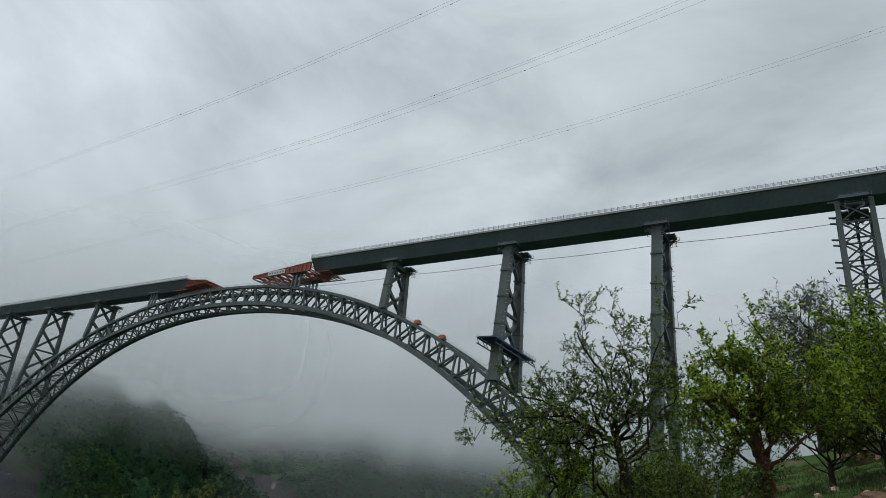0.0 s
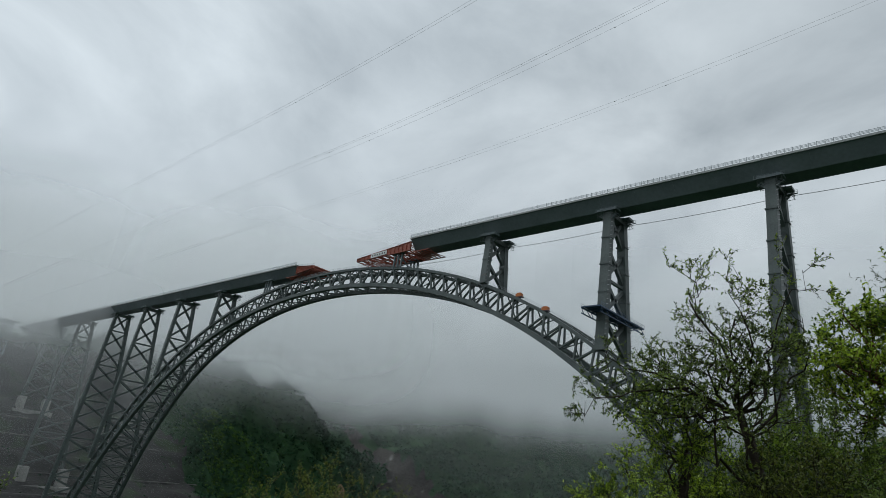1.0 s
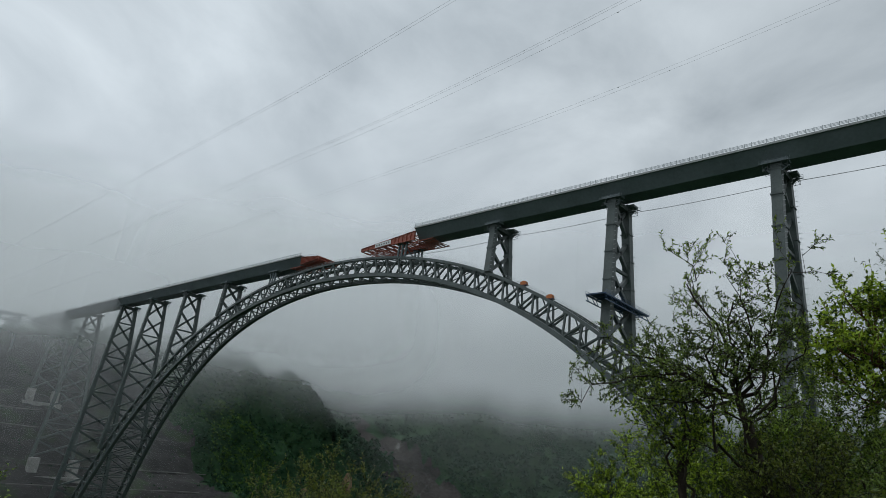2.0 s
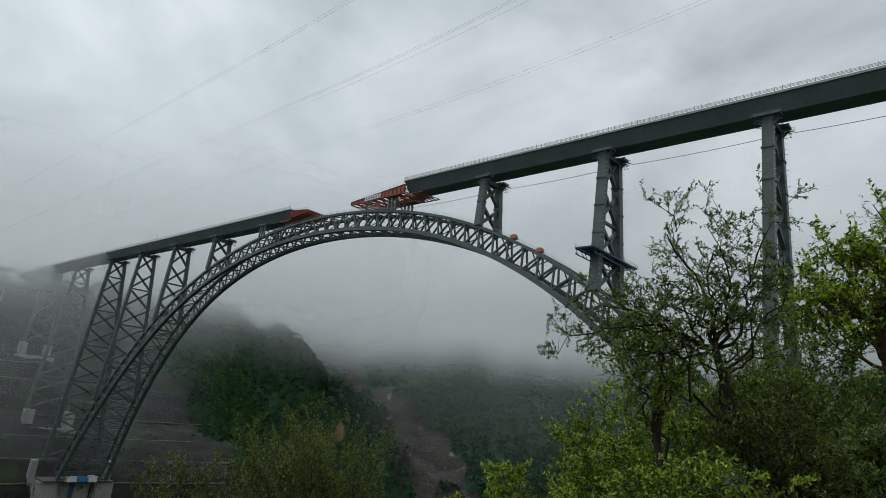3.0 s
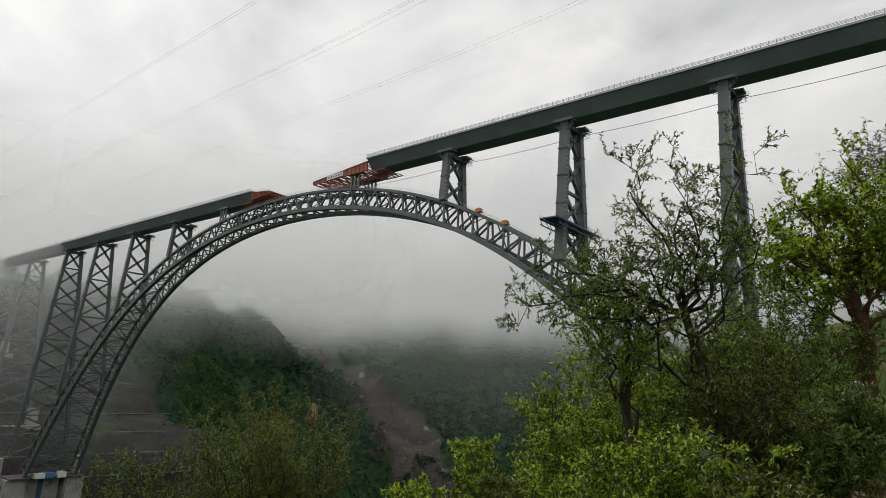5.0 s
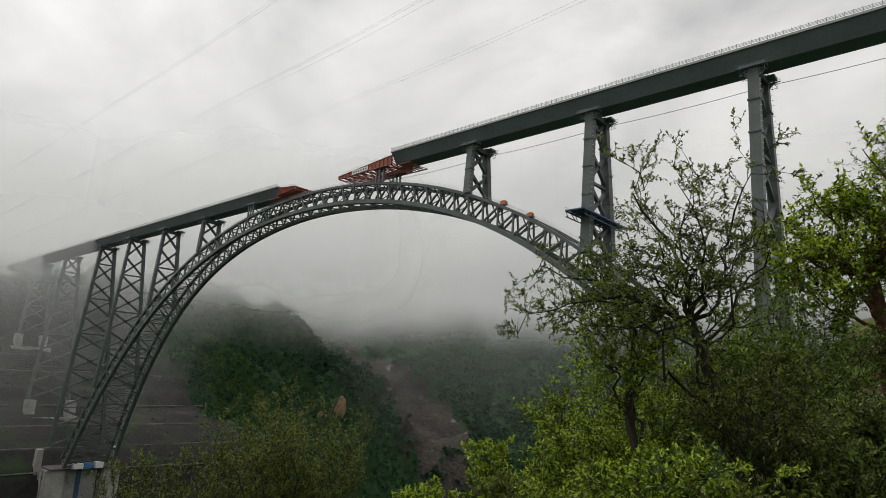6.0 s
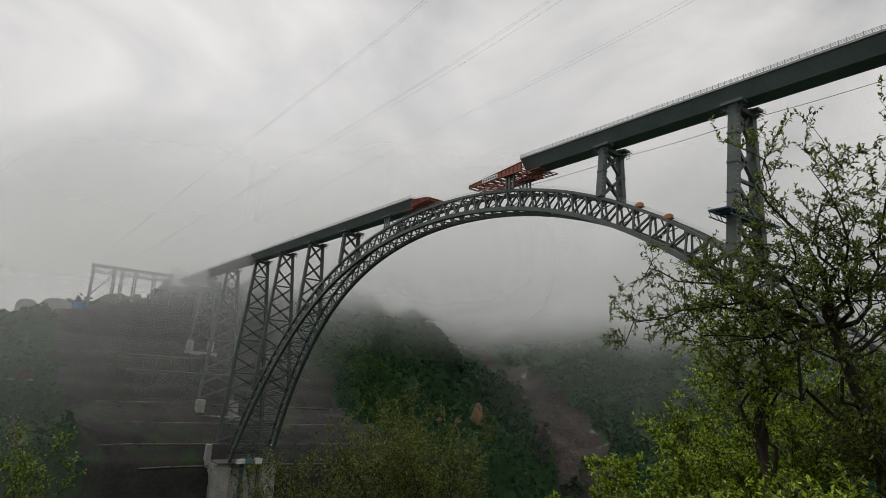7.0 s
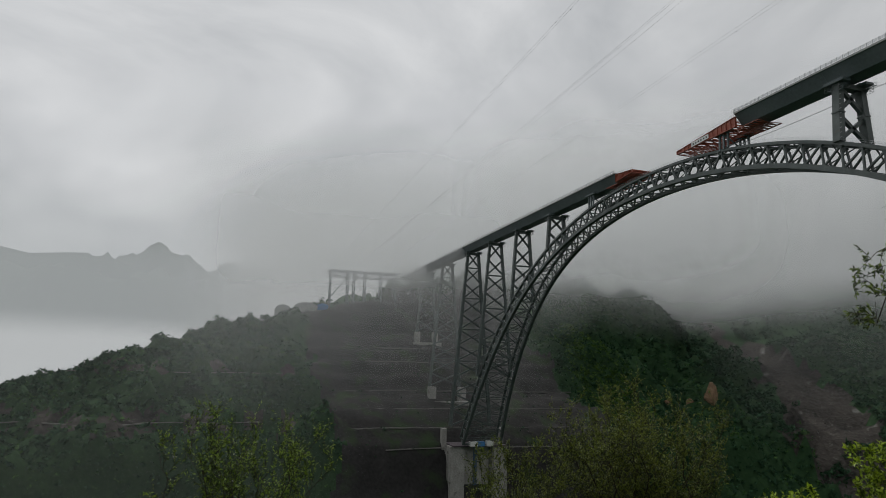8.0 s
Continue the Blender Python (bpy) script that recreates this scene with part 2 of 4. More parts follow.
# ---------------------------------------------------------------- mesh building
class Build:
    """Collects boxes, beams, tubes and sheets into one mesh."""

    def __init__(self):
        self.v, self.f, self.mi = [], [], []

    def add(self, verts, faces, mi=0):
        k = len(self.v)
        self.v.extend(verts)
        self.f.extend([tuple(i + k for i in f) for f in faces])
        self.mi.extend([mi] * len(faces))

    def box(self, x0, x1, y0, y1, z0, z1):
        self.add([(x, y, z) for x in (x0, x1) for y in (y0, y1) for z in (z0, z1)],
                 [(0, 1, 3, 2), (4, 6, 7, 5), (0, 4, 5, 1), (2, 3, 7, 6), (0, 2, 6, 4), (1, 5, 7, 3)])
        return self

    def beam(self, p, q, w, h=None, w2=None, h2=None, side=(0, 1, 0)):
        """A straight member of section w (along side) by h, tapering to w2 by h2."""
        h = h or w
        w2, h2 = w2 or w, h2 or h
        p, q = Vector(p), Vector(q)
        d = (q - p).normalized()
        s = Vector(side)
        if abs(s.dot(d)) > 0.98:
            s = Vector((1, 0, 0)) if abs(d.x) < 0.9 else Vector((0, 0, 1))
        s = (s - d * s.dot(d)).normalized()
        u = d.cross(s)
        vs = [c + s * (i * a / 2) + u * (j * b / 2) for c, a, b in ((p, w, h), (q, w2, h2)) for i, j in ((-1, -1), (1, -1), (1, 1), (-1, 1))]
        self.add([tuple(v) for v in vs], [(3, 2, 1, 0), (4, 5, 6, 7), (0, 1, 5, 4), (1, 2, 6, 5), (2, 3, 7, 6), (3, 0, 4, 7)])
        return self

    def rail(self, pts, w, h, side=(0, 1, 0)):
        """A continuous box member along a polyline."""
        pts = [Vector(p) for p in pts]
        s0, vs, n = Vector(side), [], len(pts)
        for i, p in enumerate(pts):
            d = (pts[min(i + 1, n - 1)] - pts[max(i - 1, 0)]).normalized()
            s = (s0 - d * s0.dot(d)).normalized()
            u = d.cross(s)
            vs += [tuple(p + s * (a * w / 2) + u * (b * h / 2)) for a, b in ((-1, -1), (1, -1), (1, 1), (-1, 1))]
        fs = [(3, 2, 1, 0), tuple(4 * (n - 1) + k for k in range(4))]
        for i in range(n - 1):
            for k in range(4):
                m = (k + 1) % 4
                fs.append((4 * i + k, 4 * i + m, 4 * i + 4 + m, 4 * i + 4 + k))
        self.add(vs, fs)
        return self

    def tube(self, pts, radii, sides=6):
        pts = [Vector(p) for p in pts]
        n, vs, fs = len(pts), [], []
        ref = Vector((0.31, 0.17, 0.93))
        for i, p in enumerate(pts):
            d = (pts[min(i + 1, n - 1)] - pts[max(i - 1, 0)]).normalized()
            a = d.cross(ref)
            a = a.normalized() if a.length > 1e-3 else d.orthogonal().normalized()
            b = d.cross(a)
            for k in range(sides):
                t = 2 * math.pi * k / sides
                vs.append(tuple(p + (a * math.cos(t) + b * math.sin(t)) * radii[i]))
        for i in range(n - 1):
            for k in range(sides):
                m = (k + 1) % sides
                fs.append((i * sides + k, i * sides + m, (i + 1) * sides + m, (i + 1) * sides + k))
        fs.append(tuple(range(sides))[::-1])
        fs.append(tuple((n - 1) * sides + k for k in range(sides)))
        self.add(vs, fs)
        return self

    def mesh(self, name, *mats, smooth=False):
        me = bpy.data.meshes.new(name)
        me.from_pydata(self.v, [], self.f)
        for m in mats:
            me.materials.append(m)
        if len(mats) > 1:
            me.polygons.foreach_set("material_index", self.mi)
        if smooth:
            me.polygons.foreach_set("use_smooth", [True] * len(self.f))
        me.update()
        return me


def part(name, b, mat, parent, label="", smooth=False):
    ob = new(name, b.mesh(name, mat, smooth=smooth) if isinstance(b, Build) else b)
    ob.parent = parent
    if label:
        tagged(ob, label)
    return ob


def thing(name, label, category, at=(0, 0, 0), group="", kind=""):
    ob = new(name)
    ob.location = at
    return tagged(ob, label, category, group, kind)


# ---------------------------------------------------------------- ground
_rng = np.random.default_rng(11)
_W = [(_rng.normal(size=2), _rng.uniform(0, 6.28)) for _ in range(48)]


def rough_field(x, y, size, octaves=4, first=0):
    """Smooth pseudo-random field of about +-1 at a wavelength of size metres."""
    out, amp = 0.0, 1.0
    for o in range(octaves):
        for k in range(6):
            (d, p) = _W[(first + o * 6 + k) % 48]
            d = d / np.hypot(*d)
            out = out + amp * np.sin((x * d[0] + y * d[1]) * (6.28 / size) * (1 + 0.23 * k) + p + 1.7 * np.sin((x * d[1] - y * d[0]) * 3.1 / size + p)) / 4.0
        size, amp = size * 0.47, amp * 0.5
    return out


def smax(a, b, k):
    return 0.5 * (a + b + np.sqrt((a - b) ** 2 + k * k))


def smin(a, b, k):
    return 0.5 * (a + b - np.sqrt((a - b) ** 2 + k * k))


def cut_mask(x, y):
    """1 inside the excavated slope round the far springing."""
    e = 8 * rough_field(x, y, 60, 2)
    return np.clip((np.minimum(np.minimum(y - 70 - 0.10 * (x + 470) + e, 330 + 0.15 * (x + 470) + e - y), np.minimum(-420 - x, x + 705))) / 10, 0, 1)


def slide_mask(x, y):
    """1 inside the landslide on the far slope, widening downhill."""
    a = radians(40)
    d = -x * math.sin(a) + y * math.cos(a)
    c = -x * math.cos(a) - y * math.sin(a)
    mid = np.interp(d, [760, 838, 927, 965, 987, 1041, 1108, 1180, 1300], [0, 12, 34, 62, 98, 154, 208, 262, 350])
    half = np.interp(d, [760, 838, 927, 965, 987, 1041, 1108, 1180], [60, 56, 48, 38, 32, 23, 15, 12]) + 14 * rough_field(x, y, 60, 4, 5)
    return np.clip((half - abs(c - mid)) / 8, 0, 1) * np.clip((1330 - d) / 40, 0, 1)


def height(x, y):
    x, y = np.asarray(x, float), np.asarray(y, float)
    # bank on which the camera stands: rises ahead and to the side, then drops to the gorge
    near = 0.22 * np.clip(y, -40, 24) * np.clip((x + 5 + 0.12 * y) / 4.5, 0.1, 1) + 0.30 * x - 0.012 * np.clip(-x - 6, 0, 60) ** 1.6
    near = near - 0.55 * np.clip(y - 26, 0, 400) + 0.1 * np.clip(x - 3, 0, 80)
    near = near - 0.6 * np.clip(-x - 12, 0, 1e4) + 0.07 * rough_field(x, y, 3.0, 3) + 0.5 * rough_field(x, y, 40, 3) * np.clip((np.hypot(x, y) - 12) / 40, 0, 1)
    near = smin(near, 60 + 0 * x + 0.1 * x, 3)
    # opposite bank
    crest = np.interp(y, [-900, -420, -183, -60, 0, 110, 180, 350, 450, 900], [-150, -110, -34, 12, 33, 62, 86, 112, 104, 60])
    bend = x + 10 * rough_field(x, y, 220, 2, 4) * np.clip(abs(y - 180) / 120 - 0.6, 0, 1)
    plane = np.interp(-bend, [380, 440, 462, 474, 486, 500, 548, 568, 618, 642, 700, 900], [-200, -136, -114, -98, -64, -57, -37, -32, 12, 24, 88, 290])
    steep = -2.1 * np.clip(y - 514 - 18 * rough_field(x, y, 90, 2, 3), 0, 1e4)
    opp = smin(plane, crest + 0.02 * (-700 - x) - np.interp(y, [20, 130], [0.45, 0.0]) * np.clip(-730 - x, 0, 900), 14) + steep
    cut = cut_mask(x, y)
    rugged = 12 * rough_field(x, y, 120, 4, 9) + 3 * rough_field(x, y, 26, 3, 2)
    step = 13.0
    ph = (opp + 14) / step
    fr = ph - np.floor(ph)
    terrace = step * (np.floor(ph) + np.clip(fr * 1.35, 0, 1)) - 14
    opp = opp * (1 - cut) + cut * terrace + rugged * (1 - 0.8 * cut) * np.clip((np.hypot(x + 472, y - 180) - 20) / 60, 0.1, 1)
    opp = smin(opp, 260 + 0 * x, 30)
    # far slope up the valley
    a = radians(40)
    d = -x * math.sin(a) + y * math.cos(a)
    far = -255 + 0.70 * (d - 600) + 22 * rough_field(x, y, 260, 4, 20) * (1 - 0.5 * slide_mask(x, y)) - 7 * slide_mask(x, y)
    far = np.where(d > 300, far, -400.0) - 1.5 * np.clip(380 - y, 0, 400)
    far = smin(far, 280 + 0 * x, 60)
    # mountains beyond the fog to the south-west
    south = np.clip((-y + 900) / 700, 0, 1)
    mtn = np.clip((-x - 2300) / 500, 0, 1) * south * (560 + 80 * rough_field(x, y, 700, 4, 30)) - 250
    mtn2 = np.clip((-x - 3400) / 600, 0, 1) * south * (780 + 90 * rough_field(x, y, 900, 4, 14)) - 250
    floor = -250 + 0 * x
    return smax(smax(smax(smax(floor, opp, 12), near, 2), far, 16), smax(mtn, mtn2, 20), 10)


def lines(*spans):
    out = []
    for a, b, s in spans:
        out += list(np.arange(a, b, s))
    return np.array(out)


GX = lines((-4800, -1800, 110), (-1800, -720, 40), (-720, -420, 3.2), (-420, -120, 12), (-120, -30, 5), (-30, -12, 1.2), (-12, 12, 0.4), (12, 40, 2.5), (40, 200, 15), (200, 4600, 220))
GY = lines((-4600, -900, 200), (-900, -200, 25), (-200, 60, 6), (60, 480, 4.2), (480, 1350, 11), (1350, 4800, 200))
GY = np.sort(np.concatenate([GY[(GY < -8) | (GY > 30)], np.arange(-8, 30, 0.4)]))


def build_ground():
    xx, yy = np.meshgrid(GX, GY, indexing="ij")
    zz = height(xx, yy)
    nx, ny = xx.shape
    v = np.stack([xx, yy, zz], -1).reshape(-1, 3)
    i = np.arange(nx * ny).reshape(nx, ny)
    f = np.stack([i[:-1, :-1], i[1:, :-1], i[1:, 1:], i[:-1, 1:]], -1).reshape(-1, 4)
    cx, cy = (xx[:-1, :-1] + xx[1:, 1:]) / 2, (yy[:-1, :-1] + yy[1:, 1:]) / 2
    mi = np.zeros(cx.shape, int)
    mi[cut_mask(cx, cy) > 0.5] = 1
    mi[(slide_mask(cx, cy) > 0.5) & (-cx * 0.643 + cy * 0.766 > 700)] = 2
    cz = height(cx, cy)
    bare = rough_field(cx, cy, 55, 3, 19)
    mi[(cy < 45) & (cx < -430) & (((abs(cz + 49) < 7) & (bare > -0.15)) | ((abs(cz + 9) < 5) & (bare > 0.15)))] = 2
    mi[(np.hypot(cx, cy) < 60)] = 3
    me = bpy.data.meshes.new("ground")
    me.from_pydata(v.tolist(), [], f.tolist())
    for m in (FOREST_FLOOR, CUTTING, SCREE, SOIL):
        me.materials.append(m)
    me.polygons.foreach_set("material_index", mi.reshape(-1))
    me.polygons.foreach_set("use_smooth", [True] * len(f))
    me.update()
    return tagged(new("ground", me), "forested gorge slopes with a cut rock face", "ground", kind="structure")


build_ground()


def z_at(x, y):
    return float(height(np.array(x), np.array(y)))


# ---------------------------------------------------------------- fog and cloud
def fog_sheet(path, z0, z1, mat, label, lean=0.0):
    """A hanging bank of vapour along a plan polyline, its top leaning away by a share of the distance."""
    b = Build()
    n = len(path)
    b.add([(x * (1 + k), y * (1 + k), z) for x, y in path for z, k in ((z0, 0.0), (z1, lean))], [(2 * i, 2 * i + 2, 2 * i + 3, 2 * i + 1) for i in range(n - 1)])
    ob = new("fog_bank", b.mesh("fog_bank", mat))
    return tagged(ob, label, "fog", kind="stuff")


def arc(cx, cy, r, a0, a1, n=24):
    return [(cx - r * math.sin(radians(a0 + (a1 - a0) * i / n)), cy + r * math.cos(radians(a0 + (a1 - a0) * i / n))) for i in range(n + 1)]


fog_sheet(arc(0, 0, 425, 76, 130), -170, 200, mist("slope_haze", -500, -400, 60, 180, 0.055, 140, (77, 87, 120, 129)), "faint haze in front of the far hillside")
fog_sheet(arc(0, 0, 640, 36, 104), -70, 300, mist("mist_thin", 30, 120, 130, 270, 0.60, 110, (38, 50, 84, 96)), "thin grey mist drifting over the far abutment")
fog_sheet(arc(0, 0, 605, 42, 72), -20, 300, mist("mist_crest", 68, 114, 140, 270, 0.9, 80, (43, 50, 64, 75)), "grey mist brushing the crest beside the arch")
fog_sheet(arc(0, 0, 530, 58, 104), -150, 260, mist("cutting_haze", -80, 80, 120, 240, 0.26, 140, (59, 68, 92, 102)), "thin haze in front of the terraced cutting")
fog_sheet(arc(0, 0, 700, -12, 54), -160, 260, mist("valley_haze", -80, 70, 120, 260, 0.15, 120, (-11, -4, 44, 52)), "bluish haze over the far valley side")
fog_sheet(arc(0, 0, 738, 38, 102), -40, 320, mist("mist_mid", 66, 124, 135, 290, 0.66, 90, (40, 52, 82, 94)), "grey mist swallowing the far end of the deck", 0.12)
fog_sheet(arc(0, 0, 790, 44, 100), 20, 360, mist("mist_dense", 88, 140, 150, 330, 0.85, 90, (46, 54, 80, 97)), "dense low cloud behind the far ridge", 0.2)
fog_sheet(arc(0, 0, 840, -10, 72), -20, 460, mist("cloud_base", 44, 120, 140, 420, 0.97, 150, (-9, 0, 59, 70)), "low cloud base hanging over the valley")
# the three farthest banks emit a set brightness instead of catching sky light
fog_sheet(arc(0, 0, 1400, 58, 100), -200, 700, mist("glowing_cloud_wall", -500, -400, 200, 620, 0.95, 240, (60, 68, 86, 96), (0.40, 0.415, 0.42)), "self-glowing wall of cloud beyond the far ridge", 0.45)
fog_sheet(arc(0, 0, 1450, 78, 160), -260, 260, mist("glowing_cloud_sea", -500, -400, 20, 105, 0.96, 260, (80, 90, 150, 159), (0.50, 0.52, 0.53)), "self-glowing sea of white fog filling the side valley", 0.3)
fog_sheet(arc(0, 0, 1950, 78, 160), -260, 800, mist("glowing_far_haze", -500, -400, 250, 700, 0.68, 300, (80, 92, 150, 159), (0.45, 0.475, 0.49)), "self-glowing pale haze in front of the distant mountains", 0.3)


# ---------------------------------------------------------------- bridge
XC = -241.0                      # crown of the arch
YC = 180.4                       # centre line of the bridge
LEAN = 0.087                     # inward lean of the pier legs
RIB_LEAN = 0.073                 # inward lean of the arch ribs
DECK_TOP = 98.05                 # near deck
FAR_DECK_TOP = 97.5
SPRING = 232.0


def arch_z(x):
    u = (x - XC) / 100
    return 90.6 - 16.3 * u * u - 2.05 * u ** 4


def arch_normal(x):
    u = (x - XC) / 100
    s = -(2 * 16.3 * u + 4 * 2.05 * u ** 3) / 100
    k = math.hypot(1, s)
    return -s / k, 1 / k


def rib_y(z, half):
    return half + RIB_LEAN * (90.0 - z)


def chord_point(x, depth, side, half):
    """A point of a rib below the top chord by depth, in its leaning plane."""
    nx, nz = arch_normal(x)
    px, pz = x - nx * depth, arch_z(x) - nz * depth
    return Vector((px, YC + side * rib_y(pz, half), pz))


def arch_stations(step):
    """Stations at even steps along the top chord, symmetric to the crown."""
    xs, x = [XC], XC
    while x < XC + SPRING:
        nx, nz = arch_normal(x)
        x += step * nz
        xs.append(min(x, XC + SPRING))
    return sorted([2 * XC - x for x in xs[1:]] + xs)


def build_arch():
    arch = thing("steel_arch", "dark grey-green steel truss arch spanning the gorge", "arch", (XC, YC, 0))
    inv = Matrix.Translation((-XC, -YC, 0))

    def put(name, b, label="", mat=STEEL):
        me = b.mesh(name, mat)
        me.transform(inv)
        ob = new(name, me)
        ob.parent = arch
        if label:
            tagged(ob, label)
        return ob

    DEPTH = 8.7
    HALF = 4.2
    fine = arch_stations(4.0)
    st = arch_stations(3.9)
    for side in (-1, 1):
        put("top_chord", Build().rail([chord_point(x, 0.55, side, HALF) for x in fine], 1.5, 1.1))
        put("bottom_chord", Build().rail([chord_point(x, DEPTH, side, HALF) for x in fine], 2.0, 1.7))
        for i, x in enumerate(st):
            a, c = chord_point(x, 1.2, side, HALF), chord_point(x, DEPTH - 0.5, side, HALF)
            if i + 1 < len(st):
                e = chord_point(st[i + 1], 1.2, side, HALF)
                g = chord_point(st[i + 1], DEPTH - 0.5, side, HALF)
                put("diagonal", Build().beam(*((c, e) if i % 2 == 0 else (a, g)), 0.7, 0.55))
            # gusset plate at each node
            n0 = c if i % 2 == 0 else a
            nx, nz = arch_normal(x)
            up = -0.9 if i % 2 else 0.9
            put("gusset", Build().beam(n0, n0 + Vector((nx * up, 0, nz * up)), 0.9, 1.8, 0.85, 0.9))
    # bracing between the ribs
    cross = Build()
    for i in range(0, len(st) - 4, 4):
        for dep in (0.65, DEPTH):
            a, b = chord_point(st[i], dep, -1, HALF), chord_point(st[i], dep, 1, HALF)
            c, d = chord_point(st[i + 4], dep, -1, HALF), chord_point(st[i + 4], dep, 1, HALF)
            m0, m1 = chord_point(st[i + 2], dep, -1, HALF), chord_point(st[i + 2], dep, 1, HALF)
            cross.beam(m0, m1, 0.35, 0.35, side=(1, 0, 0))
            cross.beam(a, b, 0.5, 0.5, side=(1, 0, 0))
            cross.beam(a, d, 0.4, 0.4, side=(0, 0, 1))
            cross.beam(b, c, 0.4, 0.4, side=(0, 0, 1))
        cross.beam(chord_point(st[i], 0.6, -1, HALF), chord_point(st[i], DEPTH, 1, HALF), 0.35, 0.35, side=(1, 0, 0))
        cross.beam(chord_point(st[i], 0.6, 1, HALF), chord_point(st[i], DEPTH, -1, HALF), 0.35, 0.35, side=(1, 0, 0))
    put("cross_bracing", cross)
    # maintenance walkway rails on the top chords
    for side in (-1, 1):
        w = Build()
        for h in (0.55, 1.1):
            w.rail([chord_point(x, -h, side, HALF + 0.5) for x in fine if -380 < x < -85], 0.06, 0.06)
        for x in arch_stations(2.2):
            if -380 < x < -85:
                w.beam(chord_point(x, 0, side, HALF + 0.5), chord_point(x, -1.1, side, HALF + 0.5), 0.06, 0.06)
        put("walkway_rail", w, "thin galvanised walkway rail", GALV)
    return arch


build_arch()


def build_pier(x, foot, top=None, leg=(3.0, 2.6), lattice=False, label="", k_scaffold=True):
    """A braced steel pier of two leaning legs under the deck, with cap brackets."""
    top = top or (DECK_TOP if x > -225 else FAR_DECK_TOP) - 5.95
    pier = thing("bridge_pier", label or "grey-green braced steel pier under the bridge deck", "pier", (x, YC, foot), "bridge piers")
    h = top - foot

    def y(z):
        return 4.6 + (LEAN if lattice or foot < 40 else RIB_LEAN) * (top - z)

    for side in (-1, 1):
        b = Build()
        if lattice:
            n = max(3, int(h / 6.5))
            for i in range(n):
                z0, z1 = h * i / n, h * (i + 1) / n
                y0, y1 = side * y(foot + z0), side * y(foot + z1)
                part("side_brace", Build().beam((-3.8, y0, z0), (3.8, y1, z1), 0.36), STEEL, pier)
                part("side_brace", Build().beam((3.8, y0, z0), (-3.8, y1, z1), 0.36), STEEL, pier)
                part("side_strut", Build().beam((-3.8, y1, z1), (3.8, y1, z1), 0.36), STEEL, pier)
                if i > n - 8:
                    part("climbing_bracket", Build().beam((-6.0, y1, z1), (-3.8, y1, z1 - 0.3), 0.4).beam((-6.0, y1, z1), (-4.6, y1 + 1.0, z1), 0.2), STEEL, pier)
            part("leg", Build().beam((3.8, side * y(foot), 0), (3.8, side * 4.6, h), 1.2, 1.2), STEEL, pier)
            b.beam((-3.8, side * y(foot), 0), (-3.8, side * 4.6, h), 1.2, 1.2)
        else:
            w, d = leg
            b.beam((0, side * y(foot), 0), (0, side * 4.6, h), d * 1.12, w * 1.1, d, w)
        part("leg", b, STEEL, pier)
        if not lattice and h > 12:
            n = max(2, int(h / 9))
            for i in range(1, n):
                z = h * i / n
                col = Build()
                col.beam((0, side * y(foot + z), z - 0.22), (0, side * y(foot + z), z + 0.22), leg[1] * 1.12 + 0.25, leg[0] * 1.1 + 0.25)
                part("splice_collar", col, STEEL, pier)
            rungs = Build()
            for i in range(int(h / 1.6)):
                z = h - 1 - i * 1.6
                rungs.beam((leg[0] / 2 + 0.15, side * (y(foot + z) + leg[1] / 2), z), (leg[0] / 2 + 0.75, side * (y(foot + z) + leg[1] / 2), z), 0.12)
            tagged(part("ladder_rungs", rungs, GALV, pier), kind="stuff")
    # transverse bracing
    n = max(1, round(h / 13)) if not lattice else max(2, round(h / 7))
    t = 1.15 if not lattice else 0.45
    for i in range(n):
        z0, z1 = h * i / n + 0.4, h * (i + 1) / n - 0.6
        a, b2 = y(foot + z0), y(foot + z1)
        for s in (-1, 1):
            part("cross_brace", Build().beam((0, s * a, z0), (0, -s * b2, z1), t, t, side=(1, 0, 0)), STEEL, pier)
        if i:
            if lattice or i % 2 == 0:
                part("strut", Build().beam((0, -a, z0 - 0.4), (0, a, z0 - 0.4), t * 0.8, t * 0.8, side=(1, 0, 0)), STEEL, pier)
    # cap with brackets and bearings
    for side in (-1, 1):
        b = Build()
        b.box(-3.4, 3.4, side * 4.9 - 1.7, side * 4.9 + 1.7, h, h + 0.8)
        b.beam((-3.4, side * 4.9, h - 1.2), (3.4, side * 4.9, h - 1.2), 0.5, 0.4)
        for dx in (-2.9, 2.9):
            b.beam((dx, side * 4.9, h - 0.9), (dx * 0.5, side * 4.9, h - 2.6), 0.5, 0.4)
        part("cap", b, DECK_STEEL, pier)
        part("bearing", Build().box(-1.0, 1.0, side * 4.6 - 0.8, side * 4.6 + 0.8, h + 0.8, h + 1.35), DECK_STEEL, pier)
        rail = Build()
        for dx in np.arange(-4.0, 4.1, 1.0):
            rail.beam((dx, side * 6.9, h - 0.2), (dx, side * 6.9, h + 0.9), 0.07)
        for z in (0.35, 0.9):
            rail.beam((-4, side * 6.9, h + z), (4, side * 6.9, h + z), 0.07)
        rail.box(-4, 4, min(side * 6.6, side * 7.1), max(side * 6.6, side * 7.1), h - 0.3, h - 0.18)
        part("work_platform", rail, DECK_STEEL, pier)
